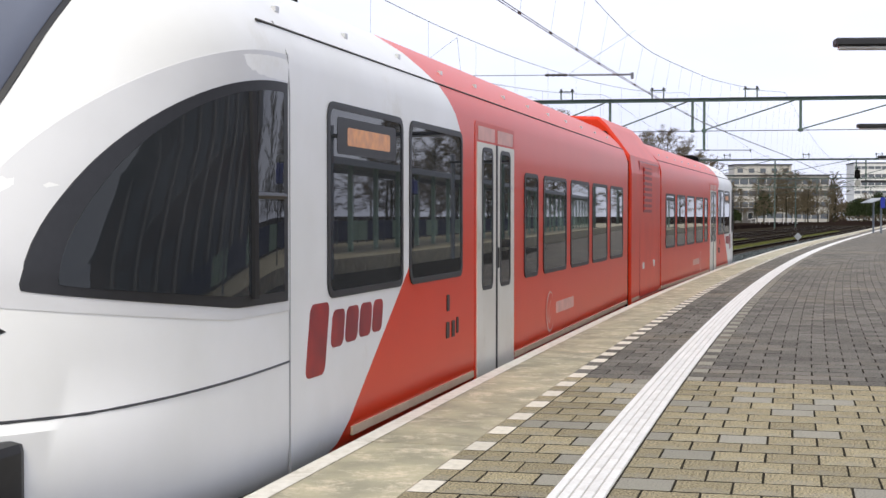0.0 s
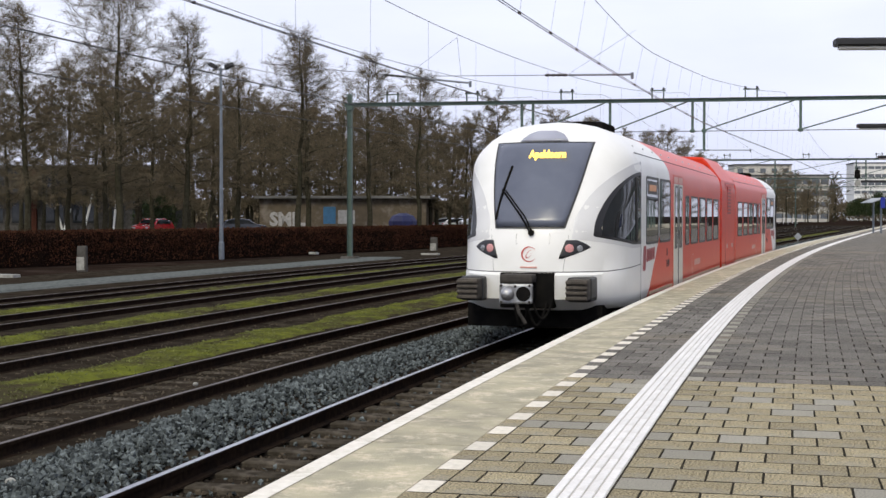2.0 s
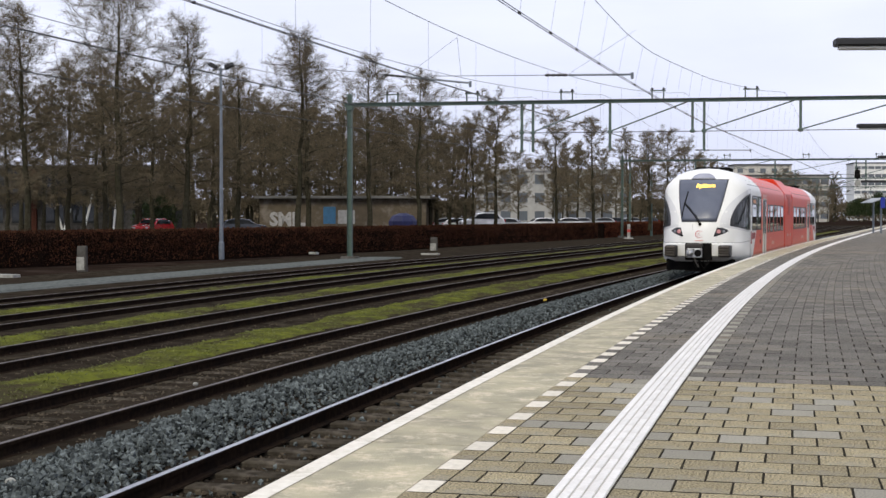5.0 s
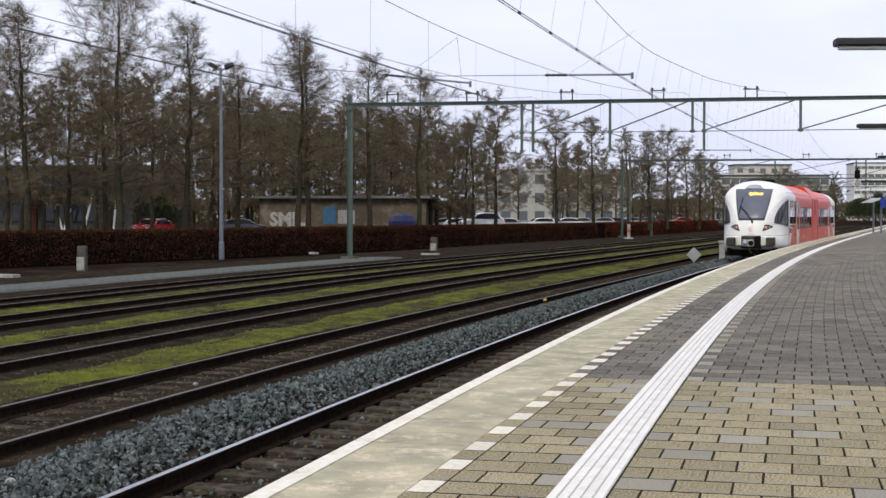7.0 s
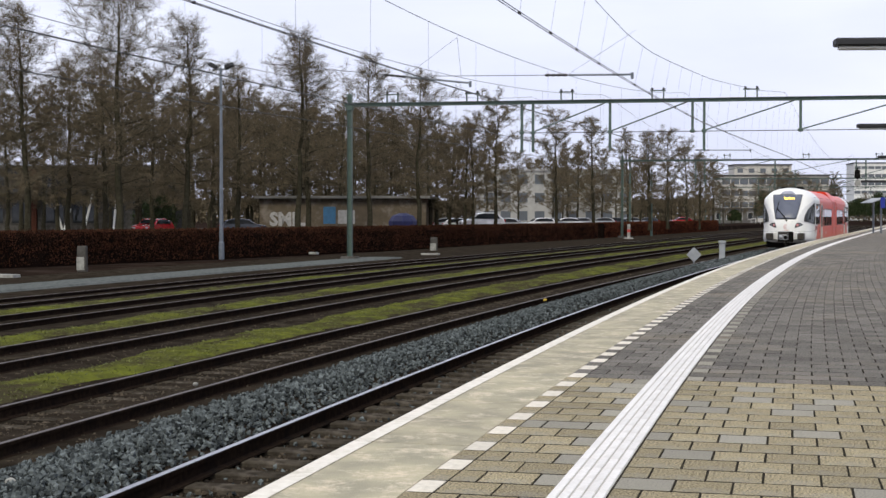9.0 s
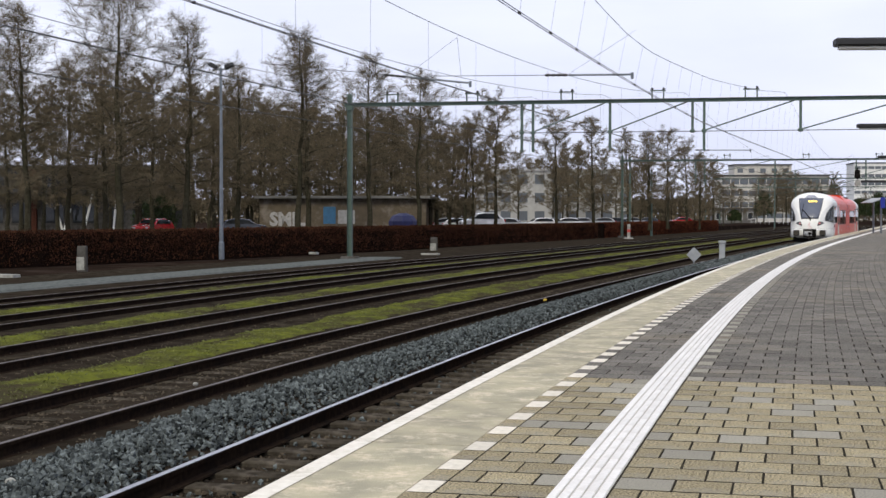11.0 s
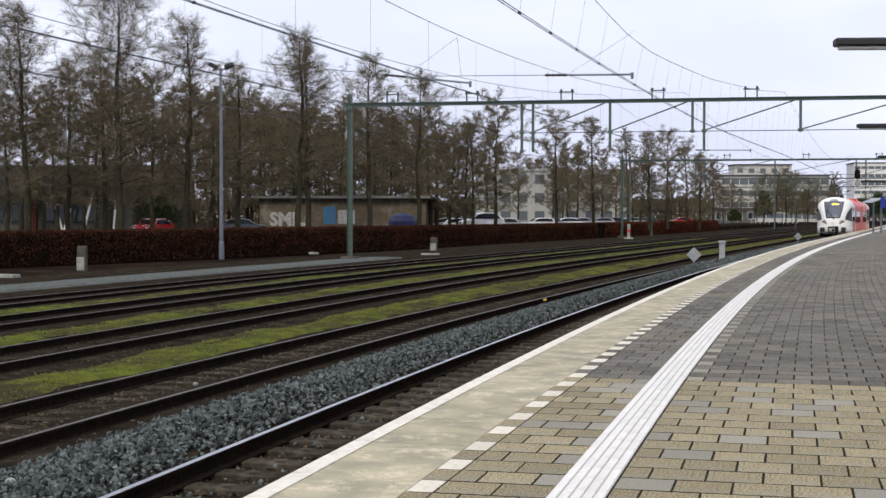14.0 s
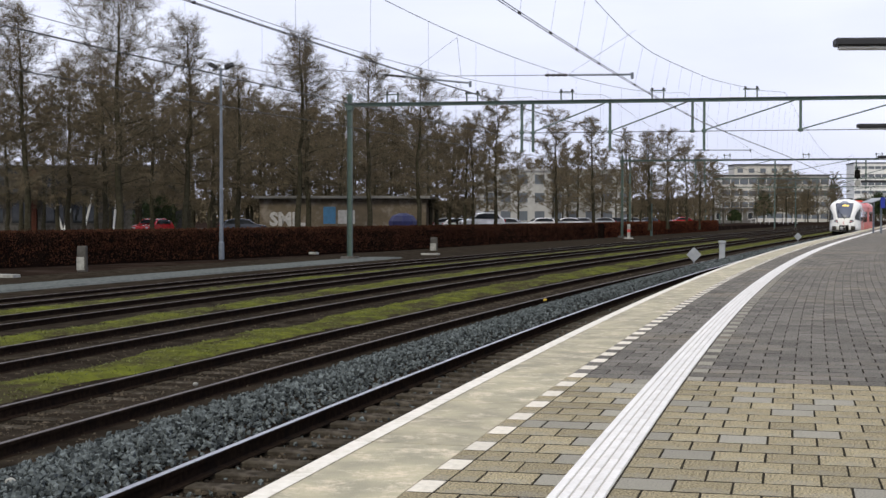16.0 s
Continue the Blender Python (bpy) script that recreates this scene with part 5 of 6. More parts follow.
def tree_mesh(seed, height, spread, twigs=9000, shape="cone", fat=1.0, bare=0.22, count=54, forks=2):
    """Trunk, limbs, twigs and catkins of a bare alder; returns three meshes."""
    rng = random.Random(seed)
    groups = {"trunk": ([], []), "limbs": ([], []), "twigs": ([], [])}
    def stick(key, a, b, ra, rb, n):
        v, f = groups[key]
        d = (b - a)
        if d.length < 1e-4:
            return
        d.normalize()
        x = d.cross(Vector((0.31, 0.22, 0.92))).normalized()
        y = d.cross(x)
        i = len(v)
        for c, r in ((a, ra), (b, rb)):
            for k in range(n):
                t = 2 * math.pi * k / n
                v.append(c + x * r * math.cos(t) + y * r * math.sin(t))
        for k in range(n):
            f.append((i + k, i + (k + 1) % n, i + n + (k + 1) % n, i + n + k))
    def envelope(t):
        """Reach of the crown at the share t of the height."""
        if shape == "cone":
            return spread * min(1.0, (1.0 - t) / 0.6 + 0.16) ** 0.8 * (0.75 + 0.25 * min(1.0, t / 0.4))
        return spread * max(0.1, 1.0 - max(0.0, (t - 0.58) / 0.46) ** 2.0) ** 0.6 * (0.62 + 0.38 * min(1.0, t / 0.6))
    # trunk
    pts = [Vector((0, 0, 0))]
    nseg = 16
    for k in range(nseg):
        pts.append(pts[-1] + Vector((rng.gauss(0, 0.07), rng.gauss(0, 0.07), height / nseg)))
    def rad(t):
        return 0.23 * (1 - t) ** 0.9 * height / 15 + 0.012
    for k in range(nseg):
        stick("trunk", pts[k], pts[k + 1], rad(k / nseg) * (1.35 if k == 0 else 1), rad((k + 1) / nseg), 7)
    # limbs, rising more steeply towards the top
    ends = []
    for k in range(count):
        t = bare + (0.96 - bare) * ((k + rng.random()) / count) ** 0.85
        i = min(int(t * nseg), nseg - 1)
        p = pts[i].lerp(pts[i + 1], t * nseg - i)
        up = rng.uniform(0.05, 0.5) + 0.9 * t * t
        ln = envelope(min(1.0, t + 0.10 * up)) * rng.uniform(0.6, 1.2) * (1 + 0.25 * up)
        a = k * 2.4 + rng.uniform(-0.5, 0.5)
        d = Vector((math.cos(a), math.sin(a), up)).normalized()
        q, r = p, rad(t) * 0.19 + 0.006
        m = 7
        for j in range(m):
            nq = q + d * ln / m
            stick("limbs", q, nq, r * (1 - j / (m + 0.5)), r * (1 - (j + 1) / (m + 0.5)), 3)
            if j:
                ends.append((q, nq))
            d = (d + Vector((rng.gauss(0, 0.14), rng.gauss(0, 0.14), rng.gauss(-0.01, 0.10)))).normalized()
            q = nq
            for _ in range(forks if j > 0 else 1):
                dd = (d + Vector((rng.gauss(0, 0.75), rng.gauss(0, 0.75), rng.gauss(0.05, 0.45)))).normalized()
                l2 = (0.35 + 0.16 * ln) * rng.uniform(0.6, 1.3)
                e1 = q + dd * l2 * 0.5
                e2 = e1 + (dd + Vector((rng.gauss(0, 0.35), rng.gauss(0, 0.35), rng.gauss(0.05, 0.25)))).normalized() * l2 * 0.6
                stick("limbs", q, e1, r * 0.25 + 0.004, r * 0.15 + 0.003, 3)
                stick("limbs", e1, e2, r * 0.15 + 0.003, 0.004, 3)
                ends += [(q, e1), (e1, e2), (e1, e2), (e1, e2)]
    # twigs: fine tapering slivers off the limbs, each with hanging catkins and cones
    v, f = groups["twigs"]
    reach = list(itertools.accumulate((b - a).length for a, b in ends))
    for a, b in rng.choices(ends, cum_weights=reach, k=twigs):
        p = a.lerp(b, rng.random())
        d = ((b - a).normalized() * 0.7 + Vector((rng.gauss(0, 0.7), rng.gauss(0, 0.7), rng.gauss(0.1, 0.5)))).normalized()
        ln = rng.uniform(0.20, 0.62)
        sd = d.cross(Vector((rng.gauss(0, 1), rng.gauss(0, 1), rng.gauss(0, 1)))).normalized() * rng.uniform(0.006, 0.012) * fat
        i = len(v)
        tip = p + d * ln
        v += [p - sd, p + sd, tip]
        f.append((i, i + 1, i + 2))
        for _k in range(5):
            c = p.lerp(tip, rng.uniform(0.2, 1.05)) + Vector((rng.gauss(0, 0.10), rng.gauss(0, 0.10), rng.gauss(-0.03, 0.07)))
            r = rng.uniform(0.014, 0.034) * fat
            e = Euler((rng.uniform(0, 6), rng.uniform(0, 6), rng.uniform(0, 6))).to_matrix()
            i = len(v)
            v += [c + e @ Vector((r, 0, 0)), c + e @ Vector((-r * 0.8, r * 0.6, 0)), c + e @ Vector((-r * 0.6, -r * 0.6, r * 0.3))]
            f.append((i, i + 1, i + 2))
    out = []
    for key, mt in (("trunk", "bark"), ("limbs", "bark"), ("twigs", "bud")):
        me = bpy.data.meshes.new(key)
        me.from_pydata([tuple(q) for q in groups[key][0]], [], groups[key][1])
        me.materials.append(M[mt])
        out.append(me)
    return out

def build_trees():
    kinds = [tree_mesh(sd, 15.0, sp, tw, sh) for sd, sp, tw, sh in ((1, 4.2, 11500, "round"), (2, 3.9, 10000, "cone"), (3, 3.9, 11000, "round"), (4, 3.3, 9000, "cone"), (5, 4.1, 11000, "round"))]
    kinds += [tree_mesh(sd, 15.0, sp, 4600, sh, 1.95, 0.15, 34, 1) for sd, sp, sh in ((11, 3.9, "round"), (12, 3.6, "cone"), (13, 4.2, "round"), (14, 3.6, "cone"), (15, 4.0, "round"))]
    label = "bare alder with brown catkins behind the hedge"
    rng = random.Random(8)
    def plant(x, y, h, k, lb=label, rot=None):
        t = tagged(new("tree"), lb, "tree", "trees behind the hedge")
        t.matrix_basis = Matrix.Translation((x, y, BACK)) @ Matrix.Rotation(rot if rot is not None else rng.uniform(0, 6.28), 4, "Z") @ Matrix.Diagonal((h / 15, h / 15, h / 15, 1))
        for nm, me in zip(("trunk", "branchwork", "crown"), kinds[k]):
            o = new(nm, me)
            o.parent = t
            if nm != "trunk":
                o["kind"] = "stuff"
    # front row, by direction and depth
    for px, d, h, k in TREES:
        plant((px - 784) / 2450 * d, d, h, k + (5 if d > 120 else 0))
    # deeper rows that close the wood
    spots = list(range(-130, 200, 34)) + list(range(200, 390, 18)) + list(range(390, 800, 11)) + list(range(800, 1000, 22)) + list(range(1000, 1290, 22))
    for px in spots:
        px += rng.uniform(-10, 10)
        d = rng.uniform(140, 165) if 400 < px < 770 else rng.uniform(104, 150) if px < 850 else rng.uniform(170, 250)
        top = np.interp(px, [-100, 100, 300, 450, 600, 800, 900, 1100, 1260], [165, 160, 170, 200, 203, 235, 262, 285, 312]) + rng.uniform(-20, 40)
        h = (382 - top) / 2450 * d + 2.5
        plant((px - 784) / 2450 * d, d, max(h, 6), 5 + rng.randrange(5), "bare tree with brown twigs further back in the wood")
    for px, d, h, k in ((1352, 300, 10.5, 2), (1372, 310, 11.5, 4), (1392, 305, 12.0, 2), (1410, 320, 11.5, 4), (1430, 330, 10.5, 2), (1448, 335, 9.5, 4), (1478, 380, 13.0, 2), (1340, 290, 8.0, 4), (1465, 350, 8.5, 2),
                        (1402, 330, 9.0, 0), (1295, 300, 9.0, 1), (1312, 310, 8.0, 3), (1530, 420, 8.5, 4), (1550, 430, 9.0, 2)):
        plant((px - 784) / 2450 * d, d, h, 5 + k, "bare brown tree in front of the far buildings")
    for k in range(22):
        s = 48 + 9 * k + rng.uniform(-3, 3)
        p = at(s, (-27 if s < 110 else -18) - rng.uniform(0, 8))
        plant(p.x, p.y, rng.uniform(8.5, 11.5), 5 + k % 5, "bare brown tree behind the far platform")
    # added trees out of view, hiding bright sky from the train's window reflections
    for k in range(24):
        d = rng.uniform(240, 290)
        plant((900 + 55 * k) / 2450 * d, d, rng.uniform(11.5, 14.5), 5 + k % 5, "unseen bare brown tree added to darken the train's window reflections")

TREES = [(-40, 88, 15.5, 0), (45, 86, 14.6, 1), (120, 96, 12.5, 3), (183, 93, 13.0, 2), (210, 85, 15.9, 0), (325, 90, 14.4, 1), (420, 100, 12.6, 3), (524, 96, 14.5, 1), (545, 112, 15.4, 3),
         (655, 104, 13.8, 3), (742, 108, 12.6, 2), (762, 124, 11.5, 4), (878, 128, 12.6, 2), (985, 140, 12.2, 4), (1050, 152, 12.8, 3), (1112, 190, 13.6, 1), (1150, 165, 12.0, 3),
         (1182, 185, 13.0, 0), (1215, 205, 12.6, 2), (1240, 215, 11.5, 3), (1262, 235, 10.5, 1)]

# ---------- yard furniture ----------
def build_yard_things():
    # floodlight pole
    g = tagged(new("floodlight_pole"), "tall grey floodlight pole with two lamp heads", "lamp post")
    g.matrix_basis = Matrix.Translation((-12.7, 79.3, -1.1)) @ Matrix.Diagonal((0.97, 0.97, 0.97, 1))
    part("pole", lathe([(0.16, 0), (0.16, 1.0), (0.12, 1.05), (0.07, 11.3)], 12), M["galv"], g)
    part("crossbar", tube([(-0.5, 0, 11.2), (0.5, 0, 11.2)], 0.04, 6), M["galv"], g)
    for x, r in ((-0.45, 25), (0.5, -20)):
        ob = part("lamp_head", box(-0.28, 0.28, -0.25, 0.2, -0.12, 0.14, 0.05), M["lamphead"], g)
        ob.matrix_basis = Matrix.Translation((x, 0, 11.4)) @ Matrix.Rotation(radians(r), 4, "Y")
    # concrete marker posts in front of the hedge
    for px, d, h, w in ((145, 62.0, 1.1, 0.42), (768, 97.0, 0.95, 0.5)):
        g = tagged(new("marker_post"), "weathered concrete marker post with a white painted patch", "post", "concrete posts")
        g.matrix_basis = Matrix.Translation(((px - 784) / 2450 * d, d, -1.05))
        part("post", box(-w / 2, w / 2, -0.15, 0.15, -0.1, h, 0.04), M["facing"], g)
        part("white_patch", box(-w / 2 - 0.01, w / 2 * 0.6, -0.165, -0.14, 0.02, h * 0.55, 0.02), M["marker"], g)
    # diamond signs seen from behind, and the concrete post beside the track
    for x, y, w in ((12.21, 67.3, 0.36), (32.4, 126.3, 0.40)):
        g = tagged(new("diamond_sign"), "small grey diamond track sign on a short stake", "sign", "diamond track signs")
        g.matrix_basis = Matrix.Translation((x, y, -0.98))
        part("stake", tube([(0, 0, -0.1), (0, 0, 0.45)], 0.025, 6), M["galv"], g)
        bm = box(-0.26, 0.26, -0.012, 0.012, -0.26, 0.26, 0.005)
        ob = part("plate", bm, M["signback"], g)
        ob.matrix_basis = Matrix.Translation((0, -0.03, 0.5)) @ Matrix.Rotation(radians(45), 4, "Y")
    g = tagged(new("concrete_post"), "square grey concrete post beside the track", "post")
    g.matrix_basis = Matrix.Translation((14.45, 71.6, -1.0)) @ Matrix.Rotation(-0.2, 4, "Z")
    part("post", box(-0.15, 0.15, -0.15, 0.15, -0.1, 1.1, 0.02), M["signback"], g)
    part("cap", box(-0.19, 0.19, -0.19, 0.19, 0.98, 1.12, 0.02), M["signback"], g)
    # white-red marker by the hedge
    g = tagged(new("track_marker"), "short white marker with a red band on a stone heap", "post")
    g.matrix_basis = Matrix.Translation((20.0, 149.0, -1.05))
    part("post", box(-0.16, 0.16, -0.1, 0.1, 0, 1.55, 0.02), M["marker"], g)
    part("band", box(-0.17, 0.17, -0.11, 0.11, 0.7, 1.0, 0.01), M["sign_red"], g)
    part("base", box(-0.5, 0.5, -0.4, 0.4, -0.1, 0.12, 0.1), M["marker"], g)
    # pale slabs lying in the yard
    for px, y, w in ((10, 490, 1.0), (762, 451, 1.1), (555, 449, 0.5)):
        d = 2450 * 2.45 / (y - 382)
        g = tagged(new("concrete_slab"), "pale concrete cover slab lying on the ground", "slab", "cover slabs")
        g.matrix_basis = Matrix.Translation(((px - 784) / 2450 * d, d, -1.05)) @ Matrix.Rotation(-0.3, 4, "Z")
        part("slab", box(-w / 2, w / 2, -0.25, 0.25, -0.05, 0.1, 0.02), M["marker"], g)
    # small loose things in the yard
    for x, y, z, r, key, nm, lb in ((2.72, 36.8, -0.86, 0.05, "yellow", "yellow_marker", "small yellow rail marker on the sleeper ends"), (-3.48, 19.4, -0.98, 0.035, "marker", "litter", "small scrap of pale litter between the rails"),
                                    (-3.5, 11.15, -0.77, 0.045, "marker", "stone", "single white stone on the ballast")):
        bm = bmesh.new()
        bmesh.ops.create_icosphere(bm, subdivisions=2, radius=r)
        for q in bm.verts:
            q.co = q.co * (1 + 0.3 * noise.noise(q.co * 14 + Vector((x, y, 0))))
            q.co.z *= 0.8
        ob = tagged(part(nm, bm, M[key]), lb, nm.split("_")[-1])
        ob.matrix_basis = Matrix.Translation((x, y, z + r * 0.5))
    # post between far masts
    for px, d, top in ((1115, 175, 278), (1153, 168, 300), (1371, 270, 295), (1408, 300, 300)):
        g = tagged(new("line_mast"), "slim green signal mast beyond the tracks", "mast", "slim masts")
        g.matrix_basis = Matrix.Translation(((px - 784) / 2450 * d, d, -1.1))
        part("mast", lathe([(0.14, 0), (0.11, (382 - top) / 2450 * d + 2.5)], 8), M["green"], g)

def build_platform_things():
    # lamp posts: a cross arm with a slim lamp, posts further right on the platform
    for s, off, w in ((14.6, -0.43, 3.6), (28.2, -0.93, 3.6), (43.2, -1.5, 3.6), (58.0, -1.9, 3.6)):
        g = tagged(new("platform_lamp"), "dark slim platform lamp on a long cross arm", "lamp", "platform lamps")
        g.matrix_basis = Matrix.Translation(at(s, off, 0)) @ Matrix.Rotation(-0.05, 4, "Z")
        part("housing", box(0, w, -0.09, 0.09, 3.12, 3.20, 0.015), M["lamphead"], g)
        part("diffuser", box(0.04, w - 0.3, -0.05, 0.05, 3.085, 3.122, 0.01), M["diffuser"], g)
        part("post", tube([(w - 0.1, 0, -0.06), (w - 0.1, 0, 3.4)], 0.07, 10), M["galv"], g)
    # signal with a dark arm
    d = 120.0
    g = tagged(new("railway_signal"), "black railway signal head over a white plate", "signal")
    g.matrix_basis = Matrix.Translation(((1517 - 784) / 2450 * d, d, 0))
    part("head", lathe([(0.12, 4.62), (0.26, 4.75), (0.26, 4.95), (0.20, 5.1), (0.26, 5.2), (0.22, 5.38), (0.08, 5.42)], 10), M["black"], g)
    part("plate", box(-0.22, 0.22, -0.17, -0.12, 4.0, 4.5, 0.02), M["marker"], g)
    part("post", tube([(0, 0, 3.9), (0, 0, 5.6)], 0.06, 8), M["black"], g)
    part("arm", box(0.3, 6.0, -0.1, 0.1, 4.3, 4.5, 0.02), M["lamphead"], g)
    part("mast", tube([(5.0, 0, -0.06), (5.0, 0, 4.6)], 0.1, 8), M["galv"], g)
    # platform canopy end with blue sign
    d = 112.0
    x = (1553 - 784) / 2450 * d
    g = tagged(new("platform_shelter"), "small platform canopy with a blue name board under it", "shelter")
    g.matrix_basis = Matrix.Translation((x, d, 0))
    bm = bmesh.new()
    for q in ((-0.46, 0, 2.46), (0.5, 0, 2.80), (0.5, 3, 2.80), (-0.46, 3, 2.46), (-0.46, 0, 2.52), (0.5, 0, 2.88), (0.5, 3, 2.88), (-0.46, 3, 2.52)):
        bm.verts.new(q)
    bm.verts.ensure_lookup_table()
    for f in ((0, 1, 2, 3), (4, 5, 6, 7), (0, 1, 5, 4), (1, 2, 6, 5), (2, 3, 7, 6), (3, 0, 4, 7)):
        bm.faces.new([bm.verts[i] for i in f])
    part("roof", bm, M["signback"], g)
    part("sign", box(0.23, 0.6, -0.12, -0.02, 2.04, 2.9, 0.02), M["ad"], g)
    for y in (0.5, 2.5):
        part("post", tube([(0.46, y, -0.06), (0.46, y, 2.8)], 0.08, 8), M["galv"], g)

# ---------- what stands across the platform, seen in the train's windows ----------
def build_opposite():
    build_track(lambda s: -6.7, ZR, M["railtop"], "track along the other side of the platform", -15, 260, 70)
    tagged(strip("opposite_platform", [(-8.4, -1.3), (-8.4, 0.0), (-8.6, 0.004), (-15.5, 0.0), (-15.5, -1.3)], -15, 260, M["concrete"], None, 2.0, cap=True),
           "pale concrete platform across the second track", "platform", kind="structure")
    # glazed canopy on pale posts, with a railing behind it
    g = tagged(new("platform_canopy"), "flat grey canopy on pale green posts across the track", "canopy")
    strip("roof", [(-9.6, 3.25), (-9.6, 3.5), (-13.6, 3.6), (-13.6, 3.35)], 46, 170, M["signback"], g, 3.0, cap=True)
    for s in np.arange(48, 170, 4.0):
        part("post", box(-0.09, 0.09, -0.09, 0.09, -0.02, 3.38, 0.01), M["palegreen"], g).matrix_basis = along(s, -10.6)
    fence = tagged(new("railing"), "blue and green panelled railing along the far platform", "railing")
    for k, s in enumerate(np.arange(22, 200, 2.0)):
        part("panel", box(-0.03, 0.03, -0.96, 0.96, 0.15, 1.15, 0.01), M["bluepaint" if k % 5 < 3 else "palegreen"], fence).matrix_basis = along(s, -14.8)
        part("post", box(-0.04, 0.04, -0.04, 0.04, -0.02, 1.25), M["galv"], fence).matrix_basis = along(s + 1.0, -14.8)
    for s in (37.0, 58.0, 84.0):
        g = tagged(new("name_board"), "blue station name board on a dark post", "sign", "name boards")
        g.matrix_basis = along(s, -9.5)
        part("post", tube([(0, 0, -0.02), (0, 0, 3.1)], 0.08, 8), M["lamphead"], g)
        part("board", box(-0.05, 0.05, -0.9, 0.9, 2.35, 2.95, 0.02), M["ad"], g)
    # dark brick station building with pale columns
    g = tagged(new("station_building"), "dark brick station building with pale columns", "building")
    g.matrix_basis = along(28.0, -17.0, -0.05)
    part("wall", box(0, 10, -17, 15, 0, 8.5), M["brick"], g)
    part("roof", box(-1.2, 10.4, -17.4, 15.4, 8.5, 8.9, 0.03), M["roofing"], g)
    for y in np.arange(-16, 15, 3.2):
        part("column", box(-0.5, -0.1, y - 0.2, y + 0.2, 0, 8.5, 0.02), M["facade"], g)
        for z in (0.9, 4.9):
            part("window_pane", box(-0.05, 0.01, y + 0.7, y + 2.5, z, z + 2.5), M["farpane"], g)
            part("window_sill", box(-0.12, 0.01, y + 0.6, y + 2.6, z - 0.12, z), M["facade"], g)

# ---------- cars and buildings ----------
def car_mesh():
    """Side profile of a hatchback lofted across its width."""
    prof = [(-2.0, 0.30), (-2.05, 0.55), (-1.95, 0.85), (-1.55, 0.95), (-1.0, 1.02), (-0.55, 1.38), (0.1, 1.47), (0.9, 1.46), (1.5, 1.30), (1.85, 0.98), (1.98, 0.75), (1.98, 0.32)]
    bm = bmesh.new()
    rings = []
    for t in (-1.0, -0.9, -0.5, 0, 0.5, 0.9, 1.0):
        ring = []
        for x, z in prof:
            taper = 0.86 - (max(0, z - 0.95) * 0.26)
            k = 0.97 if abs(t) == 1.0 else 1.0
            ring.append(bm.verts.new((x * k, t * taper, 0.3 + (z - 0.3) * k)))
        rings.append(ring)
    for u, v in zip(rings, rings[1:]):
        for k in range(len(prof)):
            j = (k + 1) % len(prof)
            bm.faces.new((u[k], u[j], v[j], v[k]))
    bm.faces.new(rings[0])
    bm.faces.new(rings[-1])
    return bm

def build_car(m, paint, label):
    g = tagged(new("car"), label, "car", "parked cars")
    g.matrix_basis = m
    body = part("body", car_mesh(), M[paint], g, smooth=False)
    for sd in (1, -1):
        bm = bmesh.new()
        q = [(-0.92, 1.03), (-0.52, 1.33), (0.12, 1.41), (0.88, 1.40), (1.35, 1.27), (1.5, 1.03)]
        bm.faces.new([bm.verts.new((x, sd * (0.875 - max(0, z - 0.95) * 0.26), z)) for x, z in q])
        bmesh.ops.solidify(bm, geom=bm.faces[:], thickness=0.02)
        part("side_window", bm, M["glass"], body)
        for x in (-1.25, 1.25):
            w = part("wheel", lathe([(0.31, -0.1), (0.33, -0.08), (0.33, 0.08), (0.31, 0.1)], 16, None, (x, sd * 0.78, 0.32), "Y"), M["tyre"], g)
            part("rim", lathe([(0.2, 0.0), (0.19, sd * 0.02)], 12, None, (x, sd * 0.885, 0.32), "Y"), M["carsilver"], w)
    for x0, x1, z0, z1, nm in ((-1.0, -0.58, 1.04, 1.36, "windscreen"), (1.52, 1.83, 1.28, 1.0, "rear_window")):
        bm = bmesh.new()
        out = 0.02 if nm == "rear_window" else -0.02
        bm.faces.new([bm.verts.new(p) for p in ((x0 + out, -0.72, z0 + 0.02), (x0 + out, 0.72, z0 + 0.02), (x1 + out, 0.66, z1 + 0.02), (x1 + out, -0.66, z1 + 0.02))])
        bmesh.ops.solidify(bm, geom=bm.faces[:], thickness=0.015)
        part(nm, bm, M["glass"], body)
    for sd in (1, -1):
        part("headlight", box(-2.04, -1.9, sd * 0.62 - 0.15, sd * 0.62 + 0.15, 0.62, 0.78, 0.03), M["lamp"], body)
        part("tail_light", box(1.88, 2.0, sd * 0.66 - 0.1, sd * 0.66 + 0.1, 0.75, 0.98, 0.02), M["carred"], body)
    return g

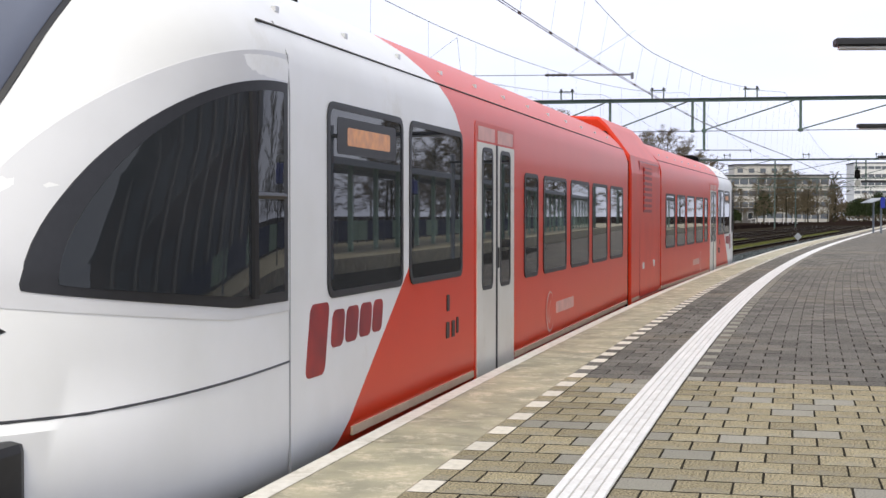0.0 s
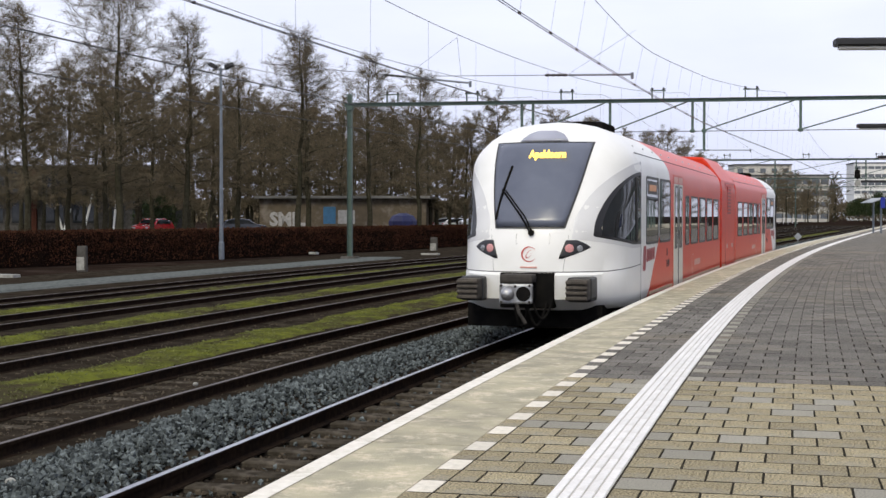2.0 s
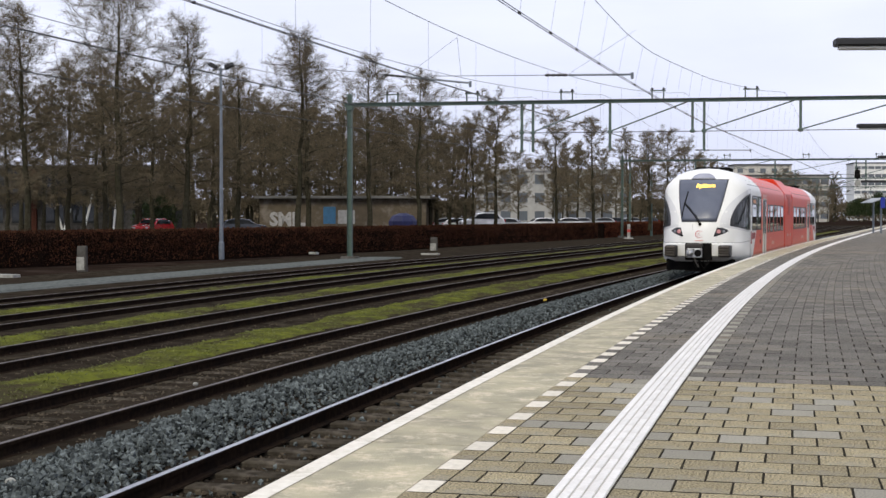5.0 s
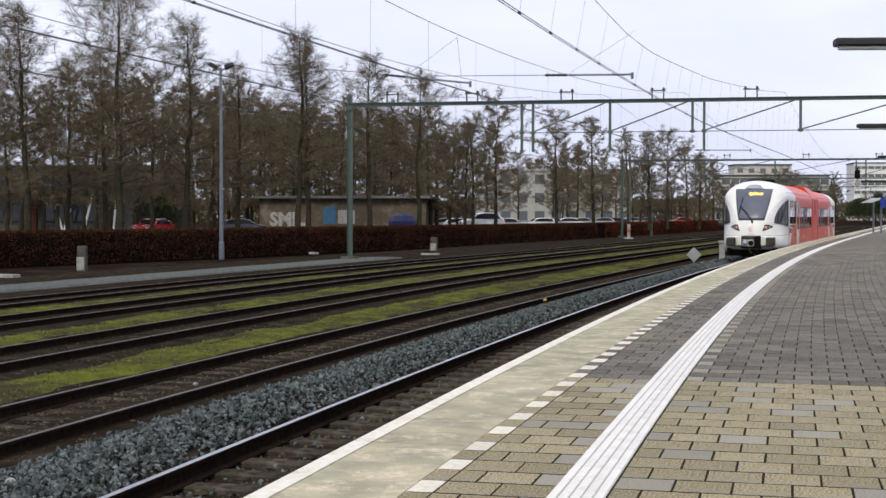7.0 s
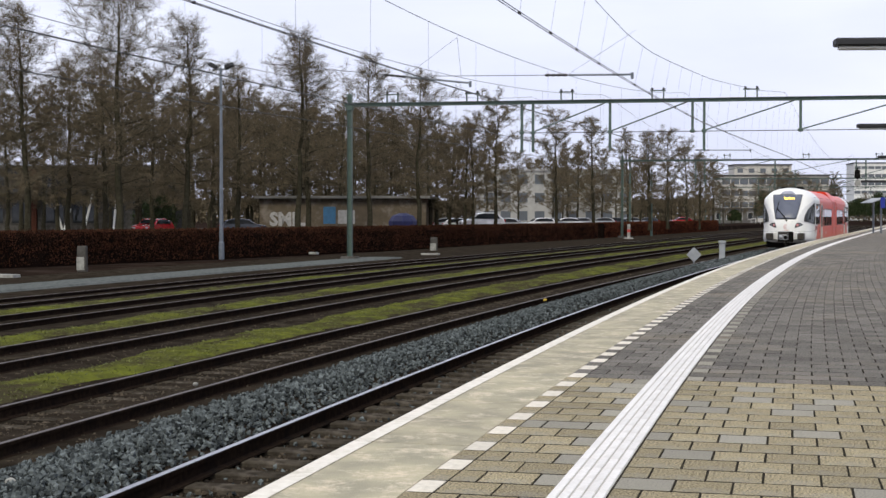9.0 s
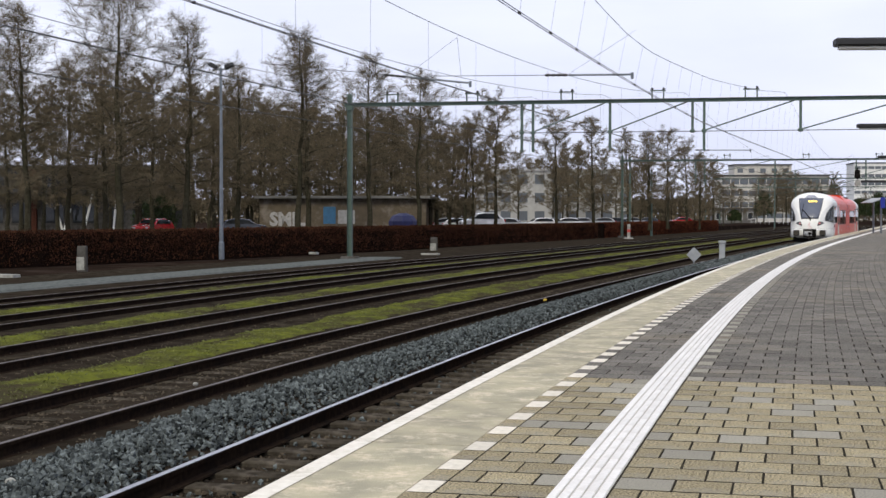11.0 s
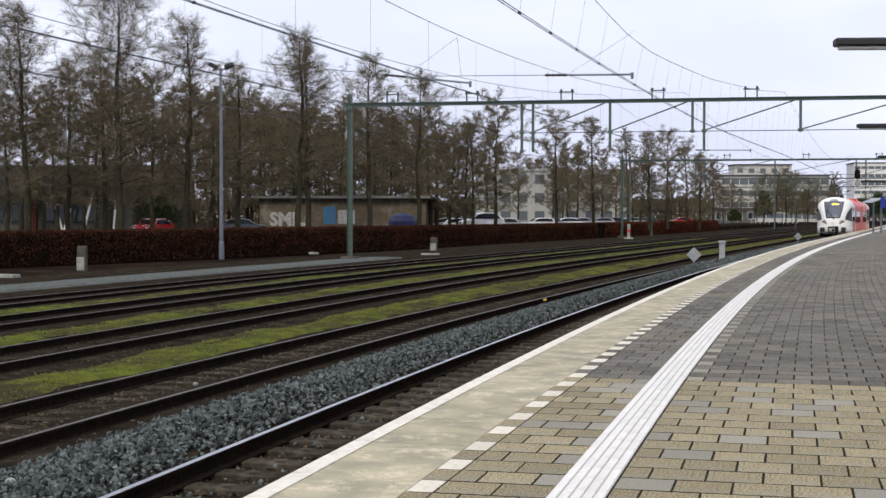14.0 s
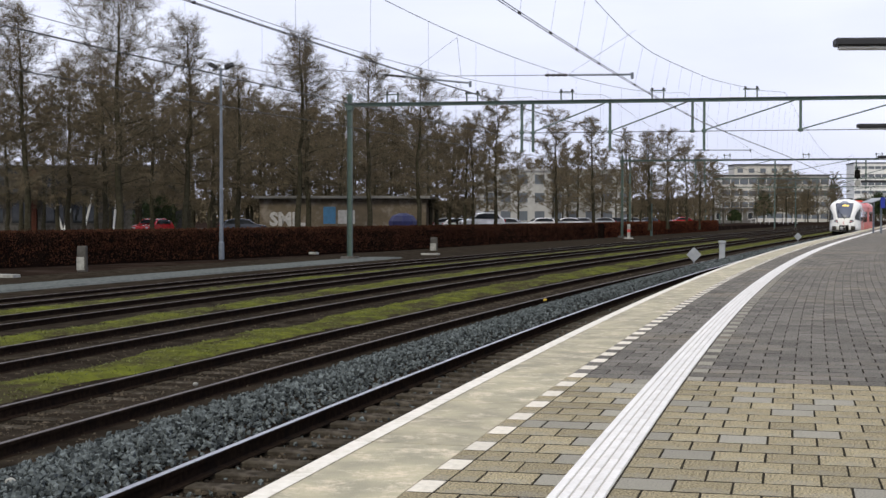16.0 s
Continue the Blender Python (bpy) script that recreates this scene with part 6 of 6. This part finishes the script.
def block(name, m, w, dep, h, wall, storeys, bays, label, win_w, win_h, roof="roofing", z0=0.9, glass="glass", trim="carwhite"):
    """A flat-roofed building; each window of its front is framed and set in."""
    g = tagged(new(name), label, "building", "buildings beyond the yard")
    g.matrix_basis = m
    part("wall", box(-w / 2, w / 2, 0, dep, 0, h), M[wall], g)
    part("roof", box(-w / 2 - 0.2, w / 2 + 0.2, -0.25, dep + 0.2, h, h + 0.35), M[roof], g)
    sh = h / storeys
    fr = pa = None
    for j in range(storeys):
        for i in range(bays):
            x = -w / 2 + w * (i + 0.5) / bays
            z = j * sh + z0
            mm = Matrix.Translation((x, 0, z))
            if fr is None:
                bm = bmesh.new()
                for q in ((-win_w / 2 - 0.06, -win_w / 2 + 0.02, 0, win_h), (win_w / 2 - 0.02, win_w / 2 + 0.06, 0, win_h), (-win_w / 2 - 0.06, win_w / 2 + 0.06, -0.08, 0), (-win_w / 2 - 0.06, win_w / 2 + 0.06, win_h, win_h + 0.08)):
                    box(q[0], q[1], -0.08, 0.02, q[2], q[3], 0, 1, bm)
                fr = part("window_frame", bm, M[trim], g)
                fr.matrix_basis = mm
                pa = part("window_pane", box(-win_w / 2, win_w / 2, -0.02, 0.01, 0, win_h), M[glass], g)
                pa.matrix_basis = mm
            else:
                again(fr, m=mm)
                again(pa, m=mm)
    return g

def build_far():
    def ways(px, d, turn=0.0, z=BACK):
        return Matrix.Translation(((px - 784) / 2450 * d, d, z)) @ Matrix.Rotation(turn, 4, "Z")
    tagged(strip("raised_ground", [(260, BACK - 0.02), (6, BACK - 0.02), (0.4, BACK - 0.05), (0.3, GROUND - 0.2)], -60, 380, M["earth"], None, 3.0, hedge_off),
           "dark leaf-littered ground under the trees", "ground", kind="structure")
    tagged(strip("car_park", [(60, BACK + 0.01), (9, BACK + 0.01)], 92, 330, M["asphalt"], None, 3.0, hedge_off), "dark asphalt car park under bare trees", "car park", kind="structure")
    build_car(ways(271, 116, radians(70)), "carred", "red hatchback parked behind the hedge")
    spots = [(800, 150, "carsilver"), (818, 140, "carwhite"), (905, 150, "carsilver"), (955, 165, "carwhite"), (978, 172, "carsilver"), (1012, 176, "carwhite"), (1035, 185, "carsilver"),
             (1065, 190, "carsilver"), (1085, 200, "cardark"), (1120, 215, "carsilver"), (1145, 228, "cardark"), (1205, 250, "carred"), (430, 118, "cardark")]
    build_car(ways(852, 134, radians(12)) @ Matrix.Diagonal((1.1, 1.1, 1.38, 1)), "carwhite", "tall white van parked under the trees")
    rng = random.Random(4)
    for px, d, c in spots:
        build_car(ways(px, d, radians(rng.uniform(-14, 14) + (180 if rng.random() < 0.5 else 0))), c, {"carsilver": "silver", "carwhite": "white", "cardark": "dark", "carred": "red"}[c] + " hatchback parked under the trees")
    # low beige building with sprayed lettering
    g = tagged(new("low_building"), "low beige flat-roofed shed with sprayed graffiti", "building", "buildings beyond the yard")
    g.matrix_basis = ways(606, 122, radians(-4))
    part("wall", box(-7.4, 7.4, 0, 8, 0, 3.2), M["plaster"], g)
    part("roof", box(-7.8, 7.8, -0.5, 8.4, 3.2, 3.45, 0.03), M["facadegrey"], g)
    text_part("graffiti", "SMIL", 1.6, M["greyspray"], g, Matrix.Translation((-4.9, -0.02, 1.35)) @ Matrix.Rotation(radians(90), 4, "X"), 0.004, "", 0.07)
    part("graffiti_patch", box(-1.7, -0.6, -0.02, 0.01, 1.0, 2.5, 0.005), M["cyan"], g)
    part("graffiti_patch", box(-0.4, 1.1, -0.02, 0.01, 1.0, 2.2, 0.005), M["greyspray"], g)
    # blue container
    bm = lathe([(1.45, 0), (1.62, 0.5), (1.62, 1.9), (1.2, 2.6), (0.4, 2.9)], 8, None, (0, 0, 0))
    g = tagged(part("blue_container", bm, M["bluepaint"]), "dark blue recycling container under the trees", "container")
    g.matrix_basis = ways(713, 114) @ Matrix.Diagonal((0.72, 0.7, 0.66, 1))
    # brick and glass building far left with slanted white columns
    g = block("office_building", ways(40, 150, radians(-3)), 30, 14, 6.8, "facing", 2, 9, "dark building with blue glazing behind the trees", 2.4, 2.2, trim="facing")
    part("brick_pier", box(0.4, 1.6, -0.3, 0.0, 0, 6.7, 0.02), M["brick"], g)
    part("awning", box(-6, 9, -2.0, 0, 4.1, 4.4), M["facing"], g)
    for x, dx, h in ((4.9, -0.8, 2.6), (5.0, 0.7, 2.5), (7.2, 0.95, 4.1), (10.4, 0.3, 3.4)):
        part("slanted_column", tube([(x, -1.5, 0), (x + dx, -1.4, h)], 0.12, 8), M["towerwhite"], g)
    block("apartment_building", ways(985, 235, radians(2)), 26, 12, 9.3, "aptgrey", 3, 9, "pale grey apartment block behind the trees", 1.7, 1.6, roof="aptgrey", glass="farpane", trim="aptgrey")
    block("office_building", ways(1372, 390, radians(-2)), 30, 14, 12.9, "facade", 4, 12, "white four-storey office block with ribbon windows", 2.3, 1.5, glass="farpane", trim="facade")
    block("office_building", ways(1350, 391, radians(-2), 12.7), 16, 10, 3.0, "facade", 1, 5, "white roof storey of the office block", 1.6, 1.2, glass="farpane", trim="facade")
    block("tower_block", ways(1584, 520, radians(-6)), 30, 16, 21.5, "towerwhite", 7, 12, "white high-rise apartment block in the distance", 2.3, 1.1, glass="farpane", trim="towerwhite")
    block("station_hut", ways(1300, 330, radians(-2)), 10, 5, 3.2, "facadegrey", 1, 4, "small grey hut with white posts beside the tracks", 1.2, 1.6)
    # bushes in the distance
    rng = random.Random(21)
    for px, d, w, h, key in ((1385, 330, 7, 9.5, "bud"), (1425, 340, 6, 8, "bud"), (1352, 320, 4.5, 7.5, "bush"), (1475, 400, 7, 11, "bud"), (1520, 420, 9, 7, "bush"), (275, 128, 4.6, 3.6, "bush"), (1300, 300, 3, 3, "bush"), (1555, 380, 7, 8, "bush")):
        v, f = [], []
        for _ in range(3200):
            a, e, r = rng.uniform(0, 6.28), rng.uniform(-0.2, 1.5), rng.random() ** 0.4
            k = 1 + 0.25 * noise.noise(Vector((math.cos(a) * 2, math.sin(a) * 2, e * 2 + px)))
            c = Vector((w / 2 * r * k * math.cos(a) * math.cos(e), w / 2 * r * k * math.sin(a) * math.cos(e), max(0.0, h * 0.35 + h * 0.65 * r * k * math.sin(e))))
            q = rng.uniform(0.06, 0.2) * d / 300 + 0.04
            m3 = Euler((rng.uniform(0, 6), rng.uniform(0, 6), rng.uniform(0, 6))).to_matrix()
            i = len(v)
            v += [c + m3 @ Vector((q, 0, 0)), c + m3 @ Vector((0, q * 0.6, 0)), c + m3 @ Vector((-q, 0, 0)), c + m3 @ Vector((0, -q * 0.6, 0))]
            f.append((i, i + 1, i + 2, i + 3))
        g = tagged(new("shrub"), "dense shrub of fine brown and green twigs", "shrub", "shrubs beyond the yard")
        g.matrix_basis = ways(px, d)
        mesh_ob("foliage", v, f, M[key], g)
        part("stem", tube([(0, 0, -0.1), (0.1, 0, h * 0.6)], 0.12, 6, None, 0.04), M["bark"], g)
    # dark belt of wood that closes the distance
    v, f, core = [], [], []
    for i in range(60):
        px = -260 + i * 33
        d = 300 if px < 1250 else 455
        core.append(Vector(((px - 784) / 2450 * d, d, BACK)))
    for p, q in zip(core, core[1:]):
        for _ in range(1100):
            h = rng.random() ** 0.7 * (6.5 if p.y < 400 else 8.0) * (0.8 + 0.4 * noise.noise(p * 0.05))
            m3 = Euler((rng.uniform(0, 6), rng.uniform(0, 6), rng.uniform(0, 6))).to_matrix()
            o = p.lerp(q, rng.random()) + Vector((0, rng.uniform(-2, 2), h))
            r = rng.uniform(0.15, 0.55)
            i = len(v)
            v += [o + m3 @ Vector((r, 0, 0)), o + m3 @ Vector((0, r * 0.6, 0)), o + m3 @ Vector((-r, 0, 0)), o + m3 @ Vector((0, -r * 0.6, 0))]
            f.append((i, i + 1, i + 2, i + 3))
    tagged(mesh_ob("far_wood", v, f, M["bud"]), "distant belt of brown bare wood closing the view", "wood", kind="stuff")
    # low white fence by the hut
    g = tagged(new("fence"), "low white railing beside the far tracks", "fence")
    g.matrix_basis = ways(1370, 300)
    for k in range(11):
        part("post", box(-5 + k, -4.92 + k, -0.04, 0.04, 0, 1.2), M["carwhite"], g)
    for z in (0.4, 1.1):
        part("rail", box(-5, 5.1, -0.03, 0.03, z, z + 0.08), M["carwhite"], g)

# ---------- build ----------
build_ground()
SIDE = SIDE_TRACKS
grass_band(lambda s: SIDE[0][0](s) + 1.5, lambda s: SIDE[1][0](s) - 1.35, -1.0, 8, 230)
grass_band(lambda s: SIDE[1][0](s) + 1.45, lambda s: SIDE[2][0](s) - 1.4, -1.02, 12, 150)
grass_band(lambda s: SIDE[2][0](s) + 1.4, lambda s: SIDE[3][0](s) - 1.3, -1.03, 15, 150)
build_beds()
build_track(lambda s: TRACK, ZR, M["railtop"], "platform track with polished rail heads on dark sleepers", sleepers_to=140)
for k, (f, z) in enumerate(SIDE_TRACKS):
    build_track(f, z, M["railtopdull"], "rusty yard track on weathered sleepers", sleepers_to=(90, 80, 60, 20)[k])
platform = build_platform()
train, train_near, train_power, train_far = build_train()
build_overhead()
build_hedge()
build_trees()
build_yard_things()
build_platform_things()
build_far()
build_opposite()
build_paving(platform)
motions()
